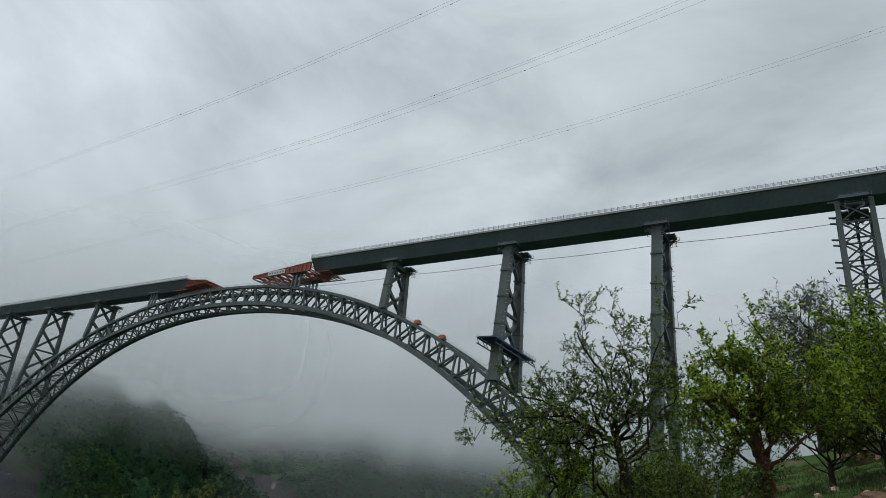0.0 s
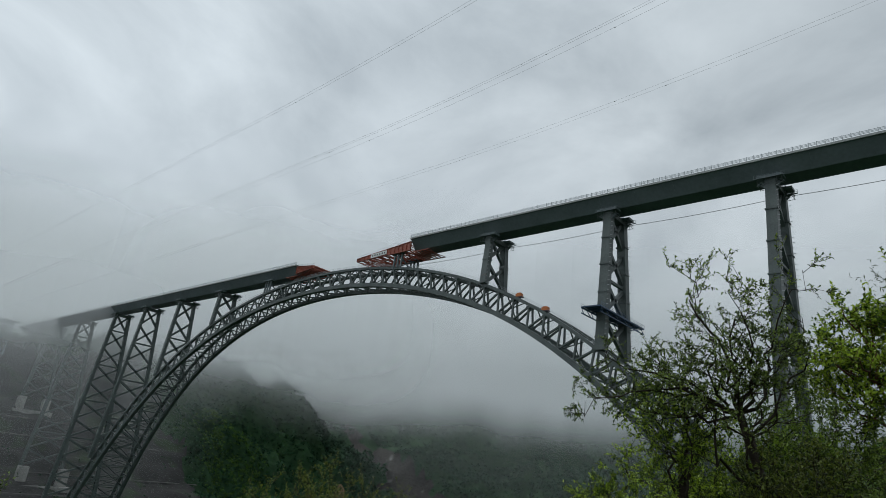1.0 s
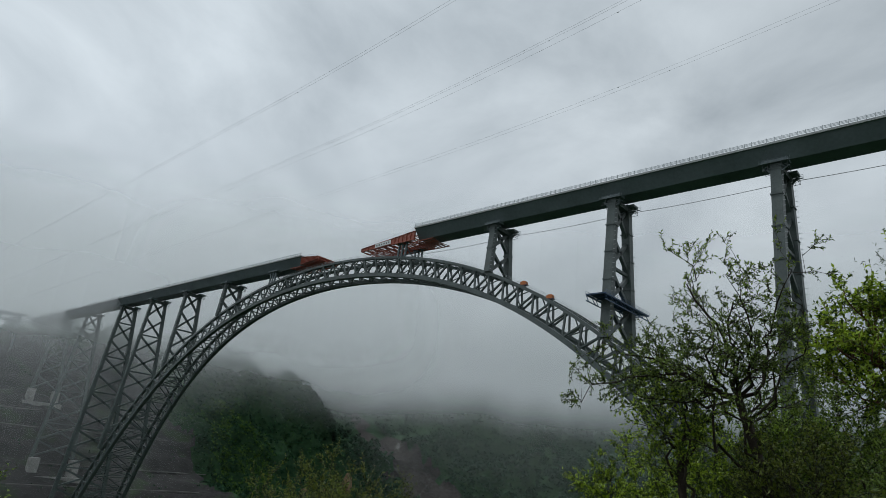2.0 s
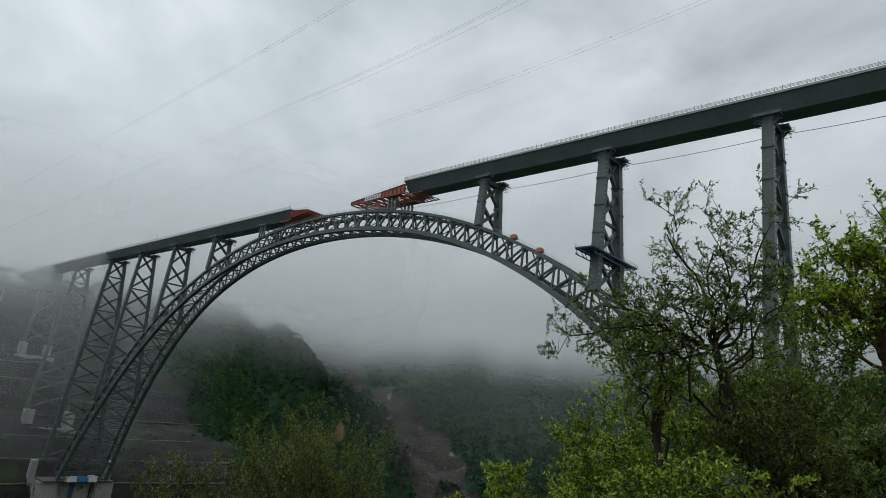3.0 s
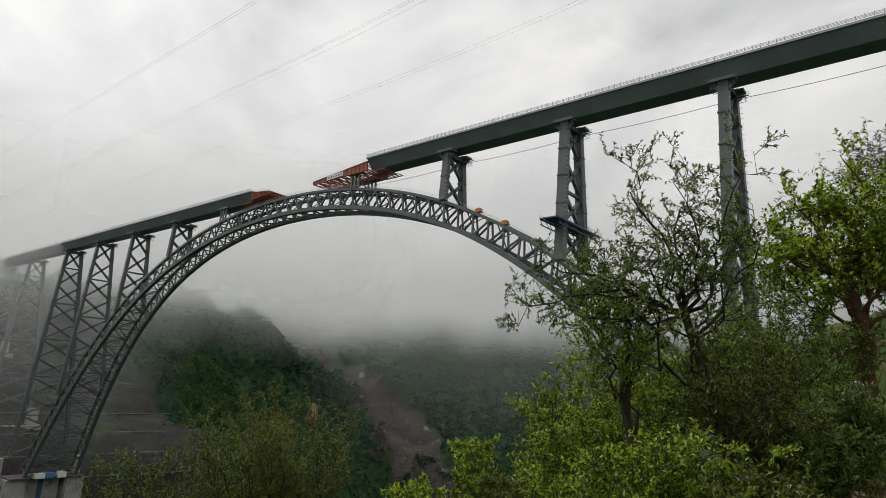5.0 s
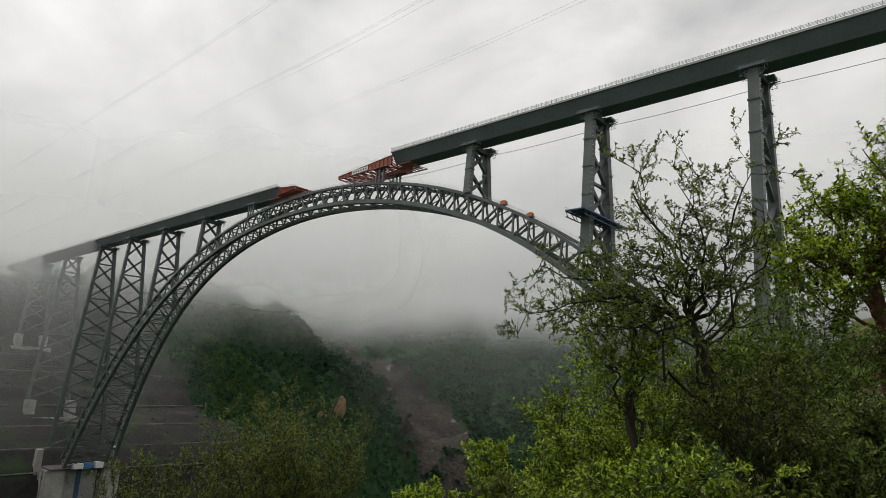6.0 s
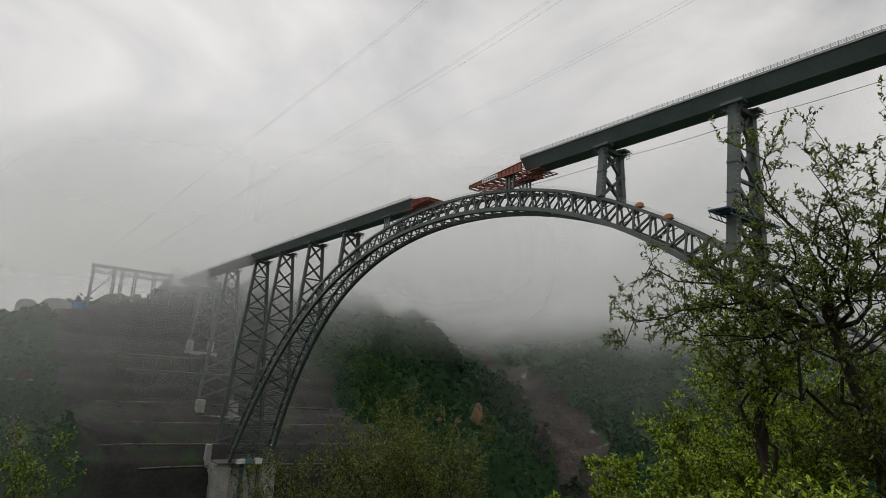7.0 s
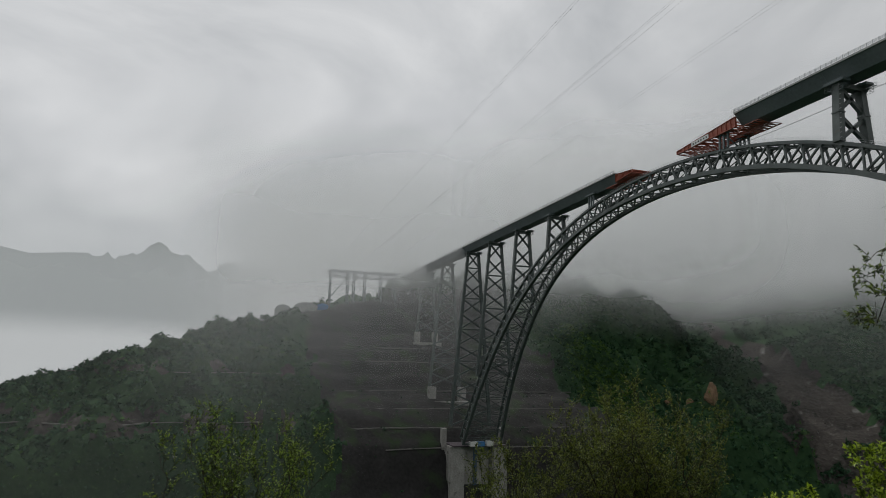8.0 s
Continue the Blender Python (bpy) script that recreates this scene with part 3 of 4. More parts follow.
        if k_scaffold:
            sc = Build()
            y0 = side * 4.9
            for dx in (-3.2, -1.9, 1.9, 3.2):
                for dy in (-1.6, 1.6):
                    sc.beam((dx, y0 + dy, h - 2.4), (dx, y0 + dy, h - 0.2), 0.08)
            for z in (h - 2.3, h - 1.3):
                for dy in (-1.6, 1.6):
                    sc.beam((-3.4, y0 + dy, z), (3.4, y0 + dy, z), 0.09)
                for dx in (-3.2, 3.2):
                    sc.beam((dx, y0 - 1.8, z), (dx, y0 + 1.8, z), 0.09, side=(1, 0, 0))
            part("scaffold", sc, STEEL, pier, "thin scaffold frame below the cap")
    part("cap_beam", Build().box(-1.3, 1.3, -4.0, 4.0, h - 1.6, h), STEEL, pier)
    return pier


def px(k):
    return (k - 2.845) * 50.0


for k in (-6, -5, -4, 0, 1, 2):
    build_pier(px(k), arch_z(px(k)) - 0.2, leg=(2.8, 2.4) if k >= 1 else (2.4, 2.1) if k == 0 else (2.0, 1.7))
build_pier(px(-7), -50.0, leg=(2.4, 2.0), label="tall braced steel pier on the arch pedestal")
build_pier(px(3) + 0.5, z_at(px(3), YC) - 1.0, lattice=True, label="open lattice steel pier on the hillside")
build_pier(-563.0, -22.0, leg=(2.4, 2.0), label="tall braced steel pier on a concrete plinth")
build_pier(-631.0, 30.0, leg=(2.4, 2.0), label="braced steel pier on a concrete plinth")
build_pier(-688.0, z_at(-688, YC) - 1, leg=(2.4, 2.0), label="short steel pier fading into mist")


def build_stub(x, label):
    """Low trestle that carries the deck on the crown of the arch."""
    z0 = arch_z(x) - 0.3
    st = thing("deck_trestle", label, "trestle", (x, YC, z0))
    h = (DECK_TOP if x > -225 else FAR_DECK_TOP) - 4.65 - z0
    for side in (-1, 1):
        for dx in (-2.2, 0.0, 2.2):
            part("post", Build().beam((dx, side * 5.2, 0), (dx, side * 4.9, h - 0.7), 0.7), DECK_STEEL, st)
        part("cap", Build().box(-4.2, 4.2, side * 4.9 - 1.2, side * 4.9 + 1.2, h - 0.7, h), DECK_STEEL, st)
    part("brace", Build().beam((0, -5, 0.2), (0, 5, h - 0.8), 0.5, side=(1, 0, 0)).beam((0, 5, 0.2), (0, -5, h - 0.8), 0.5, side=(1, 0, 0)), DECK_STEEL, st)


build_stub(px(-1), "dark steel trestle carrying the deck end on the arch crown")
build_stub(px(-3), "dark steel trestle carrying the far deck on the arch")


def build_deck(x0, x1, level, label):
    """Steel box deck with sloping webs, a pale edge beam and railings."""
    deck = thing("bridge_deck", label, "bridge deck", ((x0 + x1) / 2, YC, level))
    m = (x0 + x1) / 2
    prof = [(-7.0, -0.45), (-6.6, -0.7), (-3.4, -4.6), (3.4, -4.6), (6.6, -0.7), (7.0, -0.45), (7.0, -0.05), (-7.0, -0.05)]
    n = len(prof)
    b = Build()
    seg = max(2, int((x1 - x0) / 12.5))
    for i in range(seg + 1):
        x = x0 + (x1 - x0) * i / seg - m
        b.v += [(x, y, z) for y, z in prof]
    for i in range(seg):
        for k in range(n):
            j = (k + 1) % n
            b.f.append((i * n + k, (i + 1) * n + k, (i + 1) * n + j, i * n + j))
    b.f += [tuple(range(n)), tuple(seg * n + k for k in reversed(range(n)))]
    b.mi = [0] * len(b.f)
    part("girder", b, DECK_STEEL, deck)
    for i in range(1, seg):
        x = x0 + (x1 - x0) * i / seg - m
        seams = Build()
        seams.beam((x, -6.6, -0.72), (x, -3.42, -4.6), 0.12, 0.08, side=(1, 0, 0))
        seams.beam((x, -3.4, -4.62), (x, 3.4, -4.62), 0.25, 0.08, side=(1, 0, 0))
        part("web_seam", seams, DECK_STEEL, deck)
    for side in (-1, 1):
        part("edge_beam", Build().box(x0 - m, x1 - m, min(side * 7.0, side * 7.25), max(side * 7.0, side * 7.25), -0.55, 0.1), EDGE, deck, "pale grey edge beam")
        r = Build()
        for z in (0.5, 0.85, 1.2):
            r.box(x0 - m, x1 - m, side * 7.12 - 0.05, side * 7.12 + 0.05, z, z + 0.1)
        part("handrail", r, GALV, deck, "thin galvanised handrail")
    post = Build().box(-0.08, 0.08, -0.08, 0.08, 0.0, 1.45).mesh("rail_post", GALV)
    joined = Build()
    for side in (-1, 1):
        for x in np.arange(x0 + 0.5, x1, 2.0):
            if side < 0 and -250 < x < 60:
                ob = part("rail_post", post, GALV, deck)
                ob.location = (x - m, side * 7.12, 0.1)
            else:
                joined.box(x - m - 0.05, x - m + 0.05, side * 7.12 - 0.05, side * 7.12 + 0.05, 0.1, 1.4)
    tagged(part("far_rail_posts", joined, GALV, deck), kind="stuff")
    return deck


build_deck(-184.2, 260.0, DECK_TOP, "dark grey steel bridge deck with a pale railed edge")
build_deck(-722.0, -266.2, FAR_DECK_TOP, "dark steel bridge deck running into the mist")


def build_nose(x_deck, x_tip, tip_drop, board):
    """Orange launching nose: two tapering plate girders with stiffeners and lattice bracing."""
    nose = thing("launching_nose", "orange steel launching nose at the open deck end", "launching nose", (x_deck, YC, FAR_DECK_TOP))
    L = x_tip - x_deck
    s = 1 if L > 0 else -1

    def top(t):
        return -0.9 - tip_drop * t

    def low(t):
        return -4.9 + (4.9 - tip_drop - 2.2) * min(1, t * 1.05)

    for side in (-1, 1):
        y = side * 6.3
        b = Build()
        n = 14
        for i in range(n + 1):
            t = i / n
            b.v += [(L * t, y - 0.08, top(t)), (L * t, y + 0.08, top(t)), (L * t, y + 0.08, low(t)), (L * t, y - 0.08, low(t))]
        for i in range(n):
            for k in range(4):
                j = (k + 1) % 4
                b.f.append((4 * i + k, 4 * i + j, 4 * i + 4 + j, 4 * i + 4 + k))
        b.f += [(3, 2, 1, 0), (4 * n, 4 * n + 1, 4 * n + 2, 4 * n + 3)]
        b.mi = [0] * len(b.f)
        part("web_plate", b, ORANGE, nose)
        f = Build()
        f.beam((0, y, top(0)), (L, y, top(1)), 0.8, 0.18)
        f.rail([(L * t, y, low(t)) for t in (0, 0.5, 0.95, 1)], 0.8, 0.18)
        part("flange", f, ORANGE, nose)
        for i in range(n + 1):
            t = i / n
            part("stiffener", Build().box(L * t - 0.07, L * t + 0.07, y - 0.38, y + 0.38, low(t), top(t)), ORANGE, nose)
        g = Build()
        for i in range(18):
            t = i / 17
            g.beam((L * t, y, top(t)), (L * t, y, top(t) + 1.1), 0.06)
        g.beam((0, y, top(0) + 1.1), (L, y, top(1) + 1.1), 0.06)
        part("guard_rail", g, GALV, nose)
    lat = Build()
    n = 9
    for i in range(n):
        t, u = i / n, (i + 1) / n
        for fn in (top, low):
            lat.beam((L * t, -6.3, fn(t)), (L * u, 6.3, fn(u)), 0.3)
            lat.beam((L * t, 6.3, fn(t)), (L * u, -6.3, fn(u)), 0.3)
            lat.beam((L * u, -6.3, fn(u)), (L * u, 6.3, fn(u)), 0.3, side=(1, 0, 0))
    part("lattice", lat, ORANGE, nose)
    # lattice that reaches back under the deck
    back = Build()
    for i in range(5):
        xx = -s * i * 2.0
        back.beam((xx, -5.0, -5.5), (xx - s * 2, 5.0, -5.5), 0.25)
        back.beam((xx, 5.0, -5.5), (xx - s * 2, -5.0, -5.5), 0.25)
        back.beam((xx, -5.6, -5.5), (xx, 5.6, -5.5), 0.25, side=(1, 0, 0))
    for y in (-5.4, 5.4):
        back.beam((0, y, -5.5), (-s * 10, y, -5.5), 0.35)
    part("rear_lattice", back, ORANGE, nose)
    if board:
        t0, t1 = 0.42, 0.72
        w = Build().beam((L * t0, -6.75, (top(t0) + low(t0)) / 2), (L * t1, -6.75, (top(t1) + low(t1)) / 2), 0.06, 1.9)
        sign = part("sign_board", w, WHITE, nose, "white board with unreadable dark lettering")
        for i in range(6):
            t = t0 + (t1 - t0) * (i + 0.8) / 6.6
            zc = (top(t) + low(t)) / 2
            part("letter_bar", Build().box(L * t - 0.33, L * t + 0.33, -6.83, -6.79, zc - 0.34, zc + 0.34), DARKBAR, sign)
    return nose


build_nose(-184.2, -218.6, 3.1, True)
build_nose(-266.2, -252.0, 1.4, False)

# service cable slung below the deck
b = Build()
pts = []
for i in range(0, 121):
    x = -200 + 3.8 * i
    fr = ((x - px(0)) / 50.0) % 1.0
    pts.append((x, YC + 6.6, 91.3 - 1.1 * 4 * fr * (1 - fr) * 0.5))
b.tube(pts, [0.09] * len(pts), 5)
tagged(new("service_cable", b.mesh("service_cable", WIRE)), "dark service cable slung along the bridge piers", "cable")


def build_platform(x, z):
    p = thing("work_platform", "blue steel working platform round a bridge pier", "platform", (x, YC, z))
    fl = Build()
    for dx in (-3.2, 3.2):
        fl.beam((dx, -15, 0), (dx, 15, 0), 0.35, 0.5)
        fl.beam((dx, -15, -1.8), (dx, 15, -1.8), 0.25, 0.3)
        for i in range(10):
            y0 = -15 + 3 * i
            fl.beam((dx, y0, 0), (dx, y0 + 3, -1.8) if i % 2 else (dx, y0 + 1.5, -1.8), 0.18)
    for i in range(11):
        fl.beam((-3.2, -15 + 3 * i, 0), (3.2, -15 + 3 * i, 0), 0.25, side=(0, 1, 0))
    part("frame", fl, BLUE, p)
    part("floor_plate", Build().box(-3.0, 3.0, -14.9, 14.9, 0.28, 0.36), BLUE, p)
    g = Build()
    for dx in (-3.4, 3.4):
        for h in (0.6, 1.2):
            g.beam((dx, -15, h), (dx, 15, h), 0.07)
        for i in range(13):
            g.beam((dx, -15 + 2.5 * i, 0), (dx, -15 + 2.5 * i, 1.2), 0.07)
    part("guard_rail", g, BLUE, p)


build_platform(px(1), 56.5)


def build_winch(x):
    z = arch_z(x)
    w = thing("hoist_unit", "amber hoist unit standing on the arch chord", "hoist", (x, YC - rib_y(z, 4.2), z))
    part("housing", Build().box(-1.3, 1.1, -0.7, 0.7, 0.4, 1.5).box(-0.8, 0.6, -0.5, 0.5, 1.5, 1.85), YELLOW, w)
    part("skid", Build().box(-1.7, 1.5, -0.65, -0.4, 0.0, 0.4).box(-1.7, 1.5, 0.4, 0.65, 0.0, 0.4), DARKBAR, w)


build_winch(-125.5)
build_winch(-114.0)


# ---------------------------------------------------------------- foundations on the far bank
def build_pedestal():
    p = thing("arch_foundation", "weathered concrete foundation of the arch", "foundation", (-478, YC, -100))
    for side in (-1, 1):
        b = Build()
        b.box(-10, 8, side * 17.5 - 5.5, side * 17.5 + 5.5, -12, 37)
        part("springing_block", b, CONCRETE, p)
        part("skewback", Build().beam((-12, side * 24.0, -8), (-9, side * 24.0, 49), 4.5, 9, 3.5, 5, side=(0, 1, 0)), CONCRETE, p)
        for dx in (-6, 0, 6):
            part("rib_pilaster", Build().box(dx - 0.8, dx + 0.8, side * 17.5 - 6.2, side * 17.5 - 5.5, -12, 36.5), CONCRETE, p)
    part("tie_wall", Build().box(-9, 2, -10, 10, -12, 36), CONCRETE, p)
    part("walkway", Build().box(-11, 10, -22, 22, 37.0, 38.0), DARKBAR, p)
    part("drain_sheet", Build().box(2.0, 2.3, -3, 0, -10, 36), BLUE, p, "dark blue drain sheet")


build_pedestal()


def build_plinth(x, z, spread, w, h):
    p = thing("pier_plinth", "pale concrete plinth pair on a terrace ledge", "plinth", (x, YC, z), "pier plinths")
    for side in (-1, 1):
        part("block", Build().box(-w / 2, w / 2, side * spread - w / 2, side * spread + w / 2, -6, h), CONCRETE, p)
    part("base_slab", Build().box(-w, w * 1.2, -spread - w, spread + w, -8, -0.2), CONCRETE, p)


build_plinth(-556.0, -34.5, 14.2, 6.5, 12.3)
build_plinth(-631.0, 19.5, 9.6, 5.5, 10.3)


def build_box(name, x, y, z, sx, sy, sz, mat, label):
    b = Build().box(-sx / 2, sx / 2, -sy / 2, sy / 2, 0, sz).box(-sx / 2 - 0.1, sx / 2 + 0.1, -sy / 2 - 0.1, sy / 2 + 0.1, sz, sz + 0.15)
    ob = tagged(new(name, b.mesh(name, mat)), label, "site cabin", "site cabins")
    ob.location = (x, y, z)


build_box("site_cabin", -465, YC - 7, -62.0, 4, 6, 3.0, WHITE, "white site cabin on the arch foundation")
build_box("site_cabin", -465, YC - 1, -62.0, 4, 5, 3.2, TARP_BLUE, "blue site cabin on the arch foundation")
build_box("site_cabin", -465, YC + 6, -62.0, 4, 5, 3.6, WHITE, "white site cabin on the arch foundation")


def build_ledge(level, y0, y1):
    """A pale drain and track along a terrace of the cut slope."""
    ys = np.arange(y0, y1, 4.0)
    pts = []
    for y in ys:
        xs = np.arange(-700, -430, 1.5)
        zs = height(xs, 0 * xs + y)
        i = int(np.argmin(abs(zs - level)))
        pts.append((xs[i] + 0.3, y, zs[i] + 0.1))
    k = np.array(pts)
    k[:, 2] = np.convolve(np.pad(k[:, 2], 5, mode="edge"), np.ones(11) / 11, "valid")
    k[:, 0] = np.convolve(np.pad(k[:, 0], 5, mode="edge"), np.ones(11) / 11, "valid")
    b = Build().rail([tuple(p) for p in k], 0.7, 1.6, side=(0, 0, 1))
    tagged(new("terrace_ledge", b.mesh("terrace_ledge", GRAVEL)), "pale drain ledge along the cut slope", "ledge", "terrace ledges")


for i, (a, c) in enumerate(((110, 300), (85, 330), (100, 300), (90, 320), (110, 290), (120, 280))):
    build_ledge((-66.0, -53.0, -40.0, -27.0, -1.0, 12.0)[i], a, c)
build_ledge(-50, -330, 20)
build_ledge(-14, -230, 50)


# ---------------------------------------------------------------- gantry and sheds on the far ridge
def build_gantry():
    z = z_at(-690, 90) - 2
    g = thing("gantry_frame", "tall grey steel gantry frame in the mist", "gantry", (-690, 86, z))
    h = 95.5 - z
    for y in (0, 19, 26, 38, 56, 72):
        for x in (-6, 6):
            part("column", Build().beam((x, y, 0), (x, y, h), 1.3), DECK_STEEL, g)
    for x in (-6, 6):
        part("girder", Build().beam((x, -2, h), (x, 76, h), 1.3, 1.6), DECK_STEEL, g)
        part("lower_girder", Build().beam((x, -2, h - 6), (x, 76, h - 6), 0.8), DECK_STEEL, g)
        web = Build()
        for i in range(12):
            web.beam((x, 6.0 * i, h - 6 * (i % 2)), (x, 6.0 * i + 6, h - 6 * ((i + 1) % 2)), 0.6)
        web.beam((x, 0, h * 0.3), (x, 19, h - 6), 0.6)
        part("lattice", web, DECK_STEEL, g)


build_gantry()


def build_shed(y, w, h, blue):
    z = z_at(-705, y)
    s = thing("site_shed", "grey arched site shed on the ridge" if not blue else "blue site shed on the ridge", "shed", (-705, y, z - 2))
    b = Build()
    prof = [(-w / 2, 0), (-w / 2, h * 0.6)] + [(-w / 2 * math.cos(t), h * 0.6 + h * 0.4 * math.sin(t)) for t in np.linspace(0.3, 2.84, 7)] + [(w / 2, h * 0.6), (w / 2, 0)]
    n = len(prof)
    b.v = [(x, yy, zz) for x in (-12, 12) for yy, zz in prof]
    b.f = [(i, i + 1, n + i + 1, n + i) for i in range(n - 1)] + [tuple(range(n))[::-1], tuple(range(n, 2 * n))]
    b.mi = [0] * len(b.f)
    part("shell", b, TARP_BLUE if blue else EDGE, s)


build_shed(62, 26, 15, False)
build_shed(38, 16, 12, False)
build_shed(80, 12, 7, True)


# ---------------------------------------------------------------- power lines
def build_line(y, low, k, x_low, pair):
    """Wires side by side that sag to their lowest point over the gorge and hang level beyond it."""
    line = thing("power_line", "thin aluminium power line across the cloudy sky", "power line", (0, y, low), "power lines")

    def sag(x):
        return k * max(0.0, x - x_low) ** 2 + 0.01 * min(0.0, x - x_low)

    for dy in pair:
        w = Build()
        pts = [(x, dy, sag(x)) for x in range(-380, 121, 10)]
        w.tube(pts, [0.014] * len(pts), 4)
        part("wire", w, WIRE, line)
        for x in range(-290, 110, 50):
            xd = x + 9 * dy
            part("damper", Build().beam((xd - 0.12, dy, sag(xd) - 0.04), (xd + 0.12, dy, sag(xd) - 0.04), 0.07), WIRE, line)


build_line(50, 61.4, 0.00059, -107.6, (-0.25, 0.25))
build_line(64, 59.9, 0.00074, -99.3, (-0.9, -0.45, 0.7))
build_line(80, 61.0, 0.00061, -90.8, (-0.15, 0.75))


# ---------------------------------------------------------------- woods on the far slopes
def ico(level):
    bm = bmesh.new()
    bmesh.ops.create_icosphere(bm, subdivisions=level, radius=1.0)
    bm.verts.ensure_lookup_table()
    v = np.array([x.co[:] for x in bm.verts])
    f = np.array([[q.index for q in p.verts] for p in bm.faces])
    bm.free()
    return v, f


def woods(name, label, pts, size, per, mat, seed, flat=0.8):
    """A crowd of leafy crowns: loose facets filling uneven domes, joined."""
    rng = np.random.default_rng(seed)
    n = len(pts)
    sz = size * rng.uniform(0.4, 1.3, n)[:, None, None]
    d = rng.normal(0, 1, (n, per, 3))
    d /= np.linalg.norm(d, axis=2, keepdims=True)
    d[:, :, 2] = abs(d[:, :, 2]) * flat
    c = pts[:, None, :] + d * sz * rng.uniform(0.55, 1.0, (n, per, 1))
    side = rng.normal(0, 1, (n, per, 3, 3)) * 0.42 * sz[..., None]
    v = (c[:, :, None, :] + side).reshape(-1, 3)
    f = np.arange(n * per * 3).reshape(-1, 3)
    me = bpy.data.meshes.new(name)
    me.from_pydata(v.tolist(), [], f.tolist())
    me.materials.append(mat)
    me.update()
    return tagged(new(name, me), label, "woods", kind="stuff")


def scatter(n, x0, x1, y0, y1, seed, keep):
    rng = np.random.default_rng(seed)
    x, y = rng.uniform(x0, x1, n), rng.uniform(y0, y1, n)
    m = keep(x, y, rng)
    x, y = x[m], y[m]
    return np.stack([x, y, height(x, y)], 1)


def bare_band(x, y):
    z = height(x, y)
    b = rough_field(x, y, 55, 3, 19)
    return (y < 45) & (((abs(z + 49) < 7) & (b > -0.15)) | ((abs(z + 9) < 5) & (b > 0.15)))


def keep_opp(x, y, rng):
    return ~bare_band(x, y) & (cut_mask(x, y) < 0.3) & (rough_field(x, y, 45, 2, 7) + rng.uniform(-0.8, 0.9, len(x)) > -0.6)


def keep_light(x, y, rng):
    return (cut_mask(x, y) < 0.15) & (rough_field(x, y, 45, 2, 7) + rng.uniform(-0.3, 0.3, len(x)) < 0.1)


def scatter_far(n, seed):
    """Places over the far valley side, by bearing and distance."""
    rng = np.random.default_rng(seed)
    a, r = np.radians(rng.uniform(14, 58, n)), rng.uniform(730, 1230, n)
    x, y = -r * np.sin(a), r * np.cos(a)
    z = height(x, y)
    m = ((slide_mask(x, y) < 0.3) | ((rough_field(x, y, 70, 3, 23) > 0.45) & (z < -75))) & (-x * 0.643 + y * 0.766 > 640) & (y > 500)
    return np.stack([x, y, z], 1)[m]


def scatter_crest(n, seed):
    """Taller trees along the crest of the far hill."""
    rng = np.random.default_rng(seed)
    x, y = rng.uniform(-740, -560, n), rng.uniform(-330, 30, n)
    m = rough_field(x, y, 30, 2, 17) + rng.uniform(-0.4, 0.4, n) > 0.35
    return np.stack([x, y, height(x, y) + 1.0], 1)[m]


def keep_patch(x, y, rng):
    return (cut_mask(x, y) < 0.1) & (np.hypot((x + 590) / 70, (y - 362) / 30) + rng.uniform(-0.3, 0.3, len(x)) < 1)


woods("woodland", "dark green woodland on the far bank", scatter(42000, -745, -375, -430, 545, 5, keep_opp), 2.3, 11, WOODLAND, 1)
woods("scrub", "lighter green scrub on the far bank", scatter(30000, -745, -375, -430, 545, 6, keep_light), 1.5, 8, MEADOW, 2)
woods("far_woods", "misty dark woods on the far valley side", scatter_far(32000, 7), 3.3, 11, WOODLAND, 3)
woods("crest_trees", "dark trees along the far hill crest", scatter_crest(700, 8), 3.0, 40, WOODLAND, 4, 1.4)
woods("light_scrub", "light green scrub patch beside the arch", scatter(4600, -670, -510, 320, 400, 9, keep_patch), 1.6, 9, PALE_SCRUB, 5)
woods("ledge_scrub", "sparse scrub on the cut slope", scatter(5000, -700, -440, 75, 340, 10, lambda x, y, rng: (cut_mask(x, y) > 0.3) & (rough_field(x, y, 35, 3, 11) > 0.55)), 1.1, 8, WOODLAND, 6)
woods("scree_stones", "pale broken stones on the landslide", scatter(9000, -900, -350, 520, 1000, 12, lambda x, y, rng: (slide_mask(x, y) > 0.5) & (rough_field(x, y, 40, 3, 3) + rng.uniform(-0.5, 0.5, len(x)) > 0.5)), 1.5, 5, GRAVEL, 7, 0.4)


# ---------------------------------------------------------------- near vegetation
def leaf_mesh(name, pos, dirs, length, width, mat, rng):
    """Folded, pointed leaves: two faces each side of the midrib."""
    n = len(pos)
    pos, d = np.asarray(pos), np.asarray(dirs)
    d = d / (np.linalg.norm(d, axis=1, keepdims=True) + 1e-9)
    up = rng.normal(0, 0.55, (n, 3)) + np.array([0, 0, 1.0])
    s = np.cross(d, up)
    s /= np.linalg.norm(s, axis=1, keepdims=True) + 1e-9
    u = np.cross(s, d)
    L = (length * rng.uniform(0.55, 1.25, n))[:, None]
    Wd = L * width
    base = pos
    a = pos + d * L * 0.45 + s * Wd * 0.5 + u * Wd * 0.18
    c = pos + d * L * 0.45 - s * Wd * 0.5 + u * Wd * 0.18
    tip = pos + d * L - u * L * 0.12
    v = np.stack([base, a, tip, c], 1).reshape(-1, 3)
    k = np.arange(n)[:, None] * 4
    f = np.concatenate([k + np.array([[0, 2, 1]]), k + np.array([[0, 3, 2]])])
    me = bpy.data.meshes.new(name)
    me.from_pydata(v.tolist(), [], f.tolist())
    me.materials.append(mat)
    me.update()
    return me


